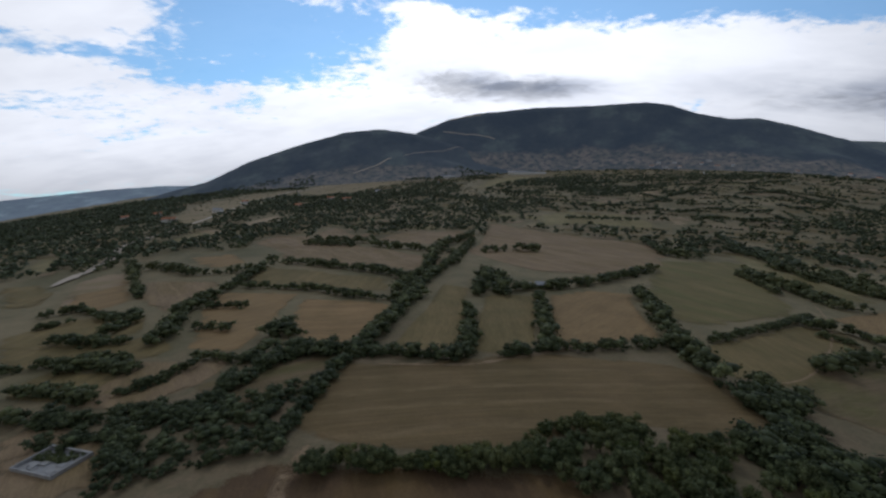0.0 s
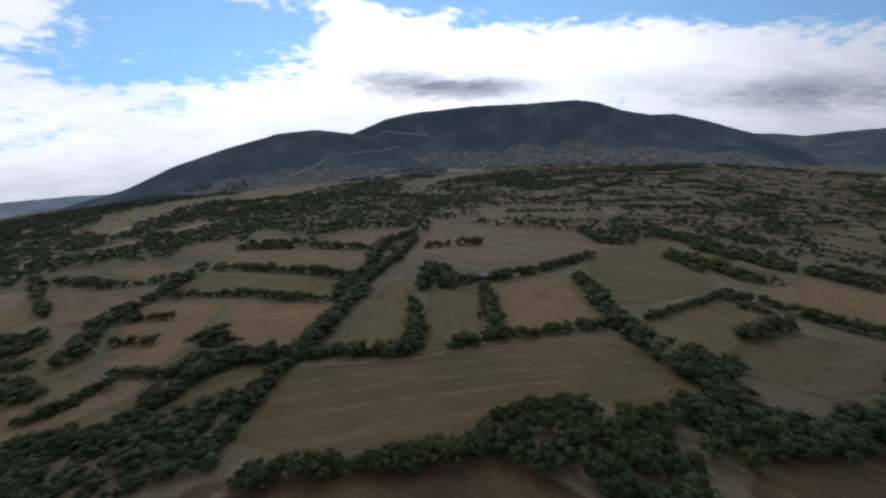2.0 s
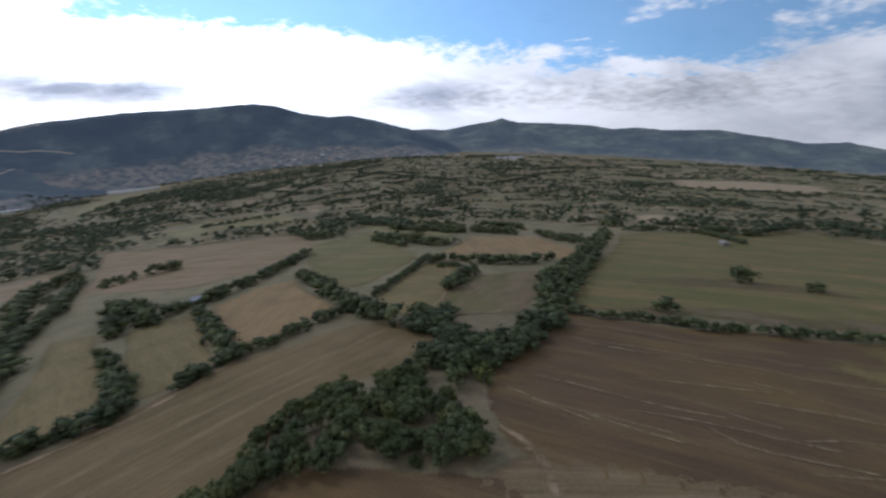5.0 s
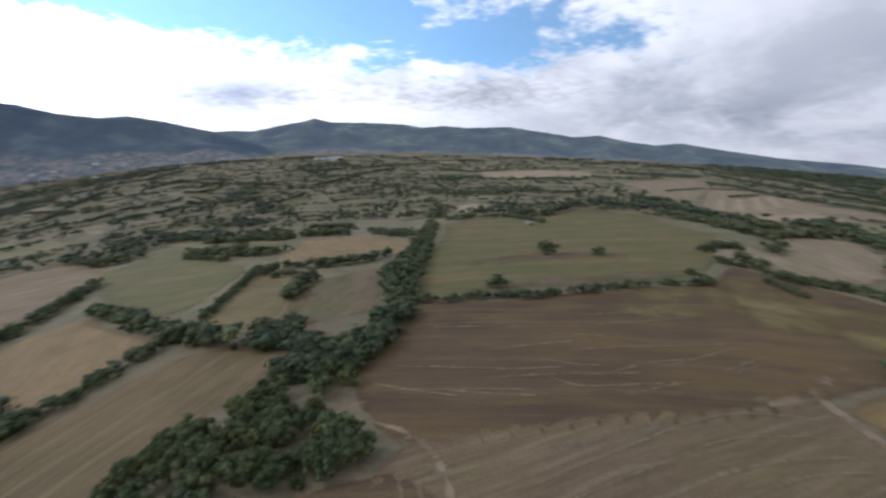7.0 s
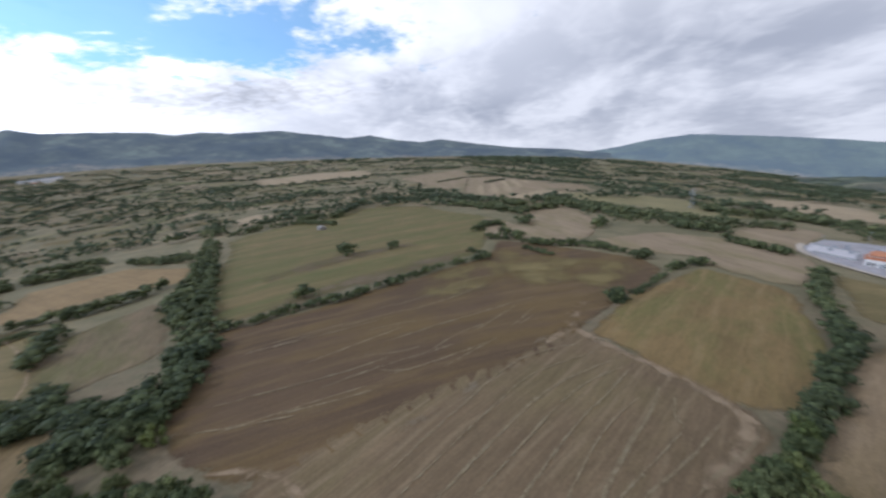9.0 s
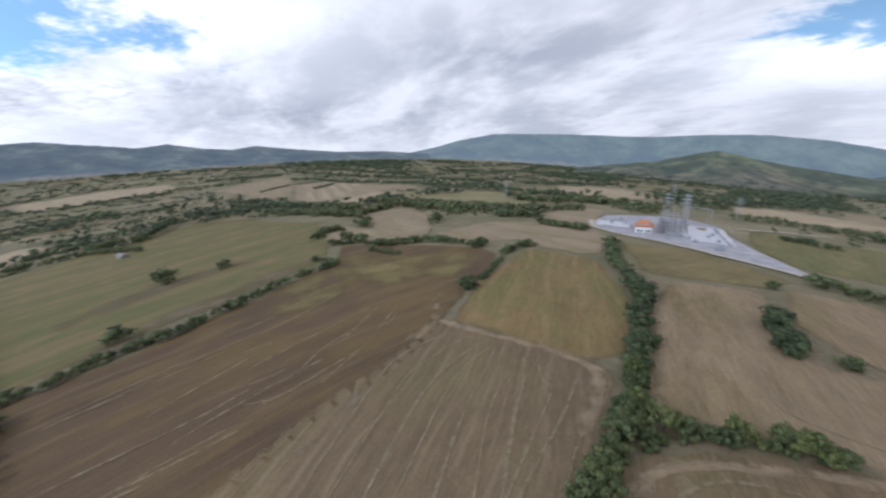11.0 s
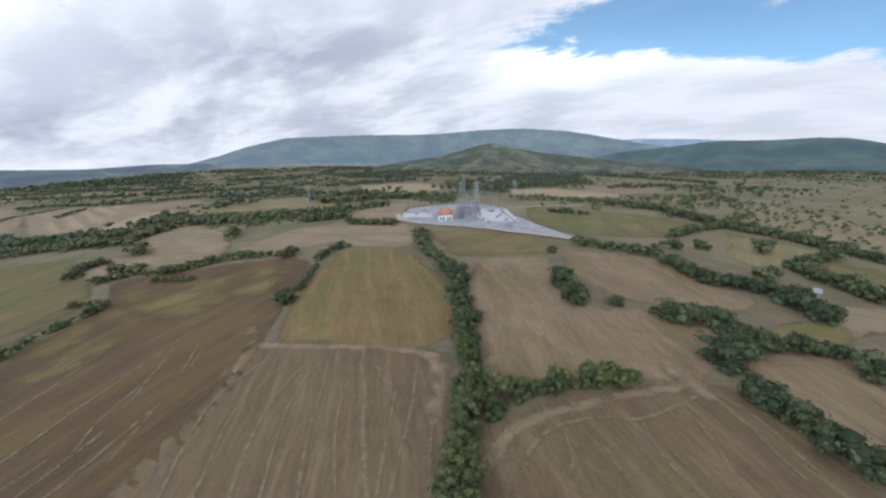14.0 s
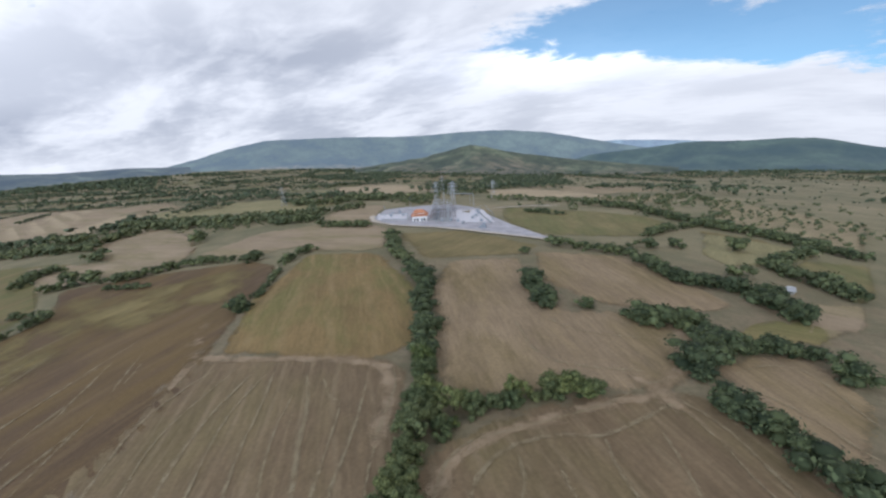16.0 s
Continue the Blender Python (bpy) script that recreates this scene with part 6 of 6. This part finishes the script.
def pylon(x, y, high, turn, label):
    p = thing("pylon", x, y, turn, label, "pylon", "power line pylons")
    base, top = 2.1, 0.45
    corners = [(-1, -1), (1, -1), (1, 1), (-1, 1)]
    for cx, cy in corners:
        part("leg", [bar((cx * base, cy * base, -0.4), (cx * top, cy * top, high), 0.06)], STEEL, p)
        part("footing", [box(cx * base - 0.4, cx * base + 0.4, cy * base - 0.4, cy * base + 0.4, -0.8, 0.35)], CONCRETE, p)
    lace = []
    n = 9
    for k in range(n):
        z0, z1 = high * k / n, high * (k + 1) / n
        w0, w1 = base + (top - base) * k / n, base + (top - base) * (k + 1) / n
        for i in range(4):
            (ax, ay), (bx, by) = corners[i], corners[(i + 1) % 4]
            lace += [bar((ax * w0, ay * w0, z0), (bx * w1, by * w1, z1), 0.03), bar((bx * w0, by * w0, z0), (ax * w1, ay * w1, z1), 0.03), bar((ax * w1, ay * w1, z1), (bx * w1, by * w1, z1), 0.03)]
    part("lacing", lace, STEEL, p)
    for z, half in ((high * 0.70, 3.6), (high * 0.83, 3.0), (high * 0.95, 2.3)):
        arm = part("crossarm", [bar((-half, 0, z), (half, 0, z), 0.09), bar((-half, 0, z), (0, 0, z + 1.0), 0.06), bar((half, 0, z), (0, 0, z + 1.0), 0.06),
                                bar((-half, 0, z), (0, 0.5, z), 0.05), bar((half, 0, z), (0, -0.5, z), 0.05)], STEEL, p)
        for s in (-1, 1):
            part("insulator", [tube((s * half, 0, z), (s * half, 0, z - 1.3), 0.12, 0.12, 6)], PORCELAIN, arm)
    return p


pylon(219, -211, 22, 40, "grey lattice steel pylon at a substation")
pylon(208, -217, 22, 40, "grey lattice steel pylon at a substation")
pylon(214, -222, 21, 40, "grey lattice steel pylon at a substation")
pylon(246, -312, 16, 30, "grey lattice steel pylon on open land")
pylon(330, -330, 20, 60, "grey lattice steel pylon on open land")
pylon(420, -190, 20, 80, "grey lattice steel pylon on open land")


def gantry(x, y, wide, high, turn):
    g = thing("gantry", x, y, turn, "steel lattice busbar gantry with insulators", "gantry", "substation gantries")
    for s in (-1, 1):
        part("post", [bar((s * wide / 2 - 0.5, 0, -0.4), (s * wide / 2, 0, high), 0.085), bar((s * wide / 2 + 0.5, 0, -0.4), (s * wide / 2, 0, high), 0.085)]
             + [bar((s * wide / 2 - 0.35, 0, z), (s * wide / 2 + 0.3, 0, z + 1) , 0.04) for z in range(0, int(high) - 1)], STEEL, g)
    part("beam", [bar((-wide / 2, 0, high), (wide / 2, 0, high), 0.09), bar((-wide / 2, 0, high - 0.6), (wide / 2, 0, high - 0.6), 0.075)]
         + [bar((-wide / 2 + k, 0, high - 0.6), (-wide / 2 + k + 0.8, 0, high), 0.04) for k in range(int(wide))], STEEL, g)
    for k in (-0.3, 0, 0.3):
        part("insulator", [tube((wide * k, 0, high - 0.6), (wide * k, 0, high - 1.9), 0.13, 0.13, 6)], PORCELAIN, g)


for k in range(8):
    s = 8 + 7.4 * k
    gantry(180 + 0.69 * s + 1.5 * (k % 2), -177 - 0.72 * s + 1.5 * (k % 2), 10.5, 6.5 + 1.6 * (k % 2), 44)
gantry(225, -241, 24, 11, 30)


def transformer(x, y):
    t = thing("transformer", x, y, 48, "grey power transformer with cooling fins and bushings", "transformer", "substation transformers")
    part("tank", [box(-1.8, 1.8, -1.1, 1.1, 0.3, 2.9)], ENAMEL, t)
    part("plinth", [box(-2.4, 2.4, -1.7, 1.7, -0.4, 0.3)], CONCRETE, t)
    for s in (-1, 1):
        part("radiator", [box(-1.5 + 0.35 * k, -1.38 + 0.35 * k, s * 1.1 if s > 0 else -1.75, 1.75 if s > 0 else -1.1, 0.6, 2.7) for k in range(9)], ENAMEL, t)
    part("conservator", [tube((-1.5, 0.6, 3.5), (1.5, 0.6, 3.5), 0.35, 0.35, 8)], ENAMEL, t)
    for k in (-1, 0, 1):
        part("bushing", [tube((k, -0.4, 2.8), (k * 1.15, -0.5, 4.3), 0.16, 0.07, 8)], PORCELAIN, t)


transformer(192, -182)
transformer(203, -194)
transformer(214, -206)


def breaker(x, y):
    b = thing("circuit_breaker", x, y, 48, "row of brown insulators on a steel stand", "switchgear", "substation switchgear")
    part("stand", [bar((-1.6, 0, -0.4), (-1.6, 0, 2.2), 0.14), bar((1.6, 0, -0.4), (1.6, 0, 2.2), 0.14), bar((-1.8, 0, 2.2), (1.8, 0, 2.2), 0.16)], STEEL, b)
    for k in (-1.5, 0, 1.5):
        part("insulator", [tube((k, 0, 2.2), (k, 0, 4.4), 0.24, 0.17, 8)], PORCELAIN, b)


for k in range(36):
    s, q = 5 + 5.2 * (k // 3), 6.4 * (k % 3 - 1)
    breaker(180 + 0.69 * s + 0.72 * q, -177 - 0.72 * s + 0.69 * q)


def kiosk(x, y):
    b = thing("kiosk", x, y, 48, "small pale metal switch cabinet", "cabinet", "yard cabinets")
    part("body", [box(-0.9, 0.9, -0.5, 0.5, -0.2, 1.9)], ENAMEL, b)
    part("roof", [box(-1.0, 1.0, -0.6, 0.6, 1.9, 2.02)], TIN, b)
    part("door", [box(-0.75, 0.75, -0.54, -0.5, 0.1, 1.75)], ENAMEL, b)


for x, y in ((208, -178), (212, -182), (216, -186), (182, -178), (178, -182), (172, -196), (205, -214), (222, -196), (240, -186), (232, -178), (236, -190), (226, -184), (244, -196), (228, -202), (236, -206), (172, -182), (164, -178), (160, -190), (182, -214), (190, -222), (150, -180), (176, -204)):
    kiosk(x, y)


def kerb(pts, label):
    k = tagged(new("kerb_wall"), label, "wall", "yard walls")
    for (x0, y0), (x1, y1) in zip(pts, pts[1:]):
        d = Vector((x1 - x0, y1 - y0)).normalized()
        o = Vector((-d.y, d.x, 0)) * 0.3
        vs = []
        for x, y in ((x0, y0), (x1, y1)):
            for z in (-0.6, 1.1):
                for s in (-1, 1):
                    vs.append(Vector((x, y, land(x, y) + z)) + o * s)
        part("wall", [(vs, [(0, 1, 3, 2), (4, 6, 7, 5), (0, 4, 5, 1), (2, 3, 7, 6), (0, 2, 6, 4), (1, 5, 7, 3)])], CONCRETE, k)


kerb([(249, -181), (229, -191), (208, -172), (226, -165)], "low grey concrete wall round a stone bed")
kerb([(232, -223), (223, -228), (204, -208)], "low grey concrete wall beside switchgear")
kerb([(196, -229), (172, -206), (153, -190)], "low grey concrete wall along a gravel yard")


def mast(x, y, high):
    m = thing("lamp_mast", x, y, 0, "slim grey floodlight mast", "mast", "yard masts")
    part("pole", [tube((0, 0, -0.5), (0, 0, high), 0.14, 0.06, 8)], STEEL, m)
    part("lamp", [box(-0.5, 0.5, -0.2, 0.2, high - 0.2, high + 0.15)], ENAMEL, m)


for x, y, h in ((252, -214, 9), (212, -240, 11), (166, -196, 8), (236, -176, 8)):
    mast(x, y, h)


def fence(name, pts, label):
    f = tagged(new(name), label, "fence")
    for (x0, y0), (x1, y1) in zip(pts, pts[1:]):
        n = max(1, int(math.hypot(x1 - x0, y1 - y0) / 4))
        ps = [Vector((x0 + (x1 - x0) * k / n, y0 + (y1 - y0) * k / n, 0)) for k in range(n + 1)]
        for q in ps:
            q.z = land(q.x, q.y)
            part("post", [bar(q - Vector((0, 0, 0.4)), q + Vector((0, 0, 2.3)), 0.05)], STEEL, f)
        for a, b in zip(ps, ps[1:]):
            part("rail", [bar(a + Vector((0, 0, z)), b + Vector((0, 0, z)), 0.025) for z in (0.9, 1.5, 2.2)], STEEL, f)


fence("yard_fence", [(231, -163), (247, -181), (259, -195), (234, -219), (195, -238), (164, -208), (150, -186), (170, -162), (197, -155), (231, -163)], "thin grey wire fence round a gravel yard")


def parked_van(x, y):
    v = thing("van", x, y, 20, "small dark parked van on gravel", "van")
    part("body", [box(-2.1, 2.1, -0.85, 0.85, 0.35, 1.2), box(-2.1, 1.1, -0.8, 0.8, 1.2, 1.95)], ENAMEL, v)
    for sx in (-1.3, 1.3):
        for sy in (-0.8, 0.8):
            part("wheel", [tube((sx, sy - 0.1, 0.33), (sx, sy + 0.1, 0.33), 0.33, 0.33, 12)], BARK, v)


parked_van(146, -174)


def shed(x, y, w, d, h, turn, wall_mat, roof_mat, label):
    s = thing("shed", x, y, turn, label, "shed")
    for piece in walls(w, d, h):
        part("wall", [piece], wall_mat, s)
    part("roof", [gable(w, d, h, 1.2)], roof_mat, s)
    opening(s, 0, 0.0, 1.3, 2.0, -d / 2, True)


shed(79, 330, 9, 6, 3.0, 15, STONE, TIN, "stone field shed with grey tin roof among trees")
shed(10, 253, 9, 5, 2.4, 10, STONE, TIN, "low stone shed with grey tin roof in a hedge")
shed(1, 250, 5, 4, 2.0, -20, STONE, TIN, "small stone lean-to with pale tin roof")
shed(352, 152, 8, 5, 2.4, 40, STONE, STONE, "dark grey roofed stone shed by a hedge")
shed(6, -153, 1.7, 1.4, 1.1, 30, CONCRETE, CONCRETE, "small pale concrete shed behind trees")
shed(225, 525, 10, 7, 3.2, 12, STONE, TIN, "grey-roofed farm shed among hedges")


def ruin():
    """Four roofless walls round broken slabs and weeds."""
    x, y = -102.0, 62.6
    r = tagged(new("roofless_enclosure"), "roofless pale concrete enclosure full of rubble", "ruin")
    lean = Vector((land(x - 1, y) - land(x + 1, y), land(x, y - 1) - land(x, y + 1), 2.0))
    r.matrix_basis = Matrix.Translation((x, y, land(x, y))) @ Vector((0, 0, 1)).rotation_difference(lean).to_matrix().to_4x4() @ pose(0, 0, 0, 0, 0, -8)
    w, d, t = 14.6, 8.6, 0.42
    for a in (box(-w / 2, w / 2, -d / 2, -d / 2 + t, -0.8, 0.95), box(-w / 2, w / 2, d / 2 - t, d / 2, -0.8, 0.95), box(-w / 2, -w / 2 + t, -d / 2 + t, d / 2 - t, -0.8, 0.95), box(w / 2 - t, w / 2, -d / 2 + t, d / 2 - t, -0.8, 0.95)):
        part("wall", [a], CONCRETE, r)
    part("floor", [box(-w / 2 + t, w / 2 - t, -d / 2 + t, d / 2 - t, -0.8, 0.15)], CONCRETE, r)
    rr = random.Random(4)
    for k in range(7):
        cx, cy, s = rr.uniform(-4.5, 5.5), rr.uniform(-3.0, 0.6), rr.uniform(0.6, 1.3)
        part("slab", [box(cx - s, cx + s, cy - 0.6 * s, cy + 0.6 * s, 0.1, 0.25 + 0.25 * rr.random())], CONCRETE, r)


ruin()
rr = random.Random(6)
scatter("weeds", [(-102.0 + rr.uniform(-6.4, 5.5), 62.6 + rr.uniform(0.4, 3.4), rr.uniform(0.5, 1.1)) for _ in range(46)], FORMS_MID, LEAVES, "rank green weeds inside a ruin")


def house(x, y, w, d, h, turn, roof_mat, label):
    b = thing("house", x, y, turn, label, "house", "village houses")
    for piece in walls(w, d, h):
        part("wall", [piece], RENDER_WHITE, b)
    part("roof", [gable(w, d, h, 0.28 * d)], roof_mat, b)
    for k in (-0.25, 0.25):
        opening(b, k * w, 1.2, 1.3, 1.5, -d / 2)


rr = random.Random(9)
HOMES = [(13.5, 2650), (14.2, 2690), (15, 2640), (15.8, 2710), (16.4, 2660), (18.5, 2700), (19.2, 2740), (20, 2680), (21.5, 2690), (27, 2650), (31, 2660), (33, 2640), (36, 2600), (42, 2100), (43, 2150), (19, 2300), (-45, 1180), (-44, 930), (-39, 1060), (-26, 1190),
         (-24, 1110), (-20, 1370), (-12, 1900), (-48, 1250), (-36, 1300), (-30, 1000)]
for h, r in HOMES:
    x, y = r * math.sin(radians(h)), r * math.cos(radians(h))
    house(x, y, rr.uniform(15, 24), rr.uniform(9, 12), rr.uniform(5.5, 8.5), facing(x, y) + rr.uniform(-40, 40), rr.choice((TILES, TILES, TIN)), "small pale village house with pitched roof")


def long_hall(h, r, w):
    x, y = r * math.sin(radians(h)), r * math.cos(radians(h))
    b = thing("long_hall", x, y, facing(x, y), "long low white hall below a mountain", "hall")
    for piece in walls(w, 16, 11):
        part("wall", [piece], RENDER_WHITE, b)
    part("roof", [gable(w, 16, 11, 2.5)], TIN, b)


long_hall(-0.9, 2330, 190)
long_hall(-11.0, 2250, 90)
long_hall(42.5, 2250, 130)
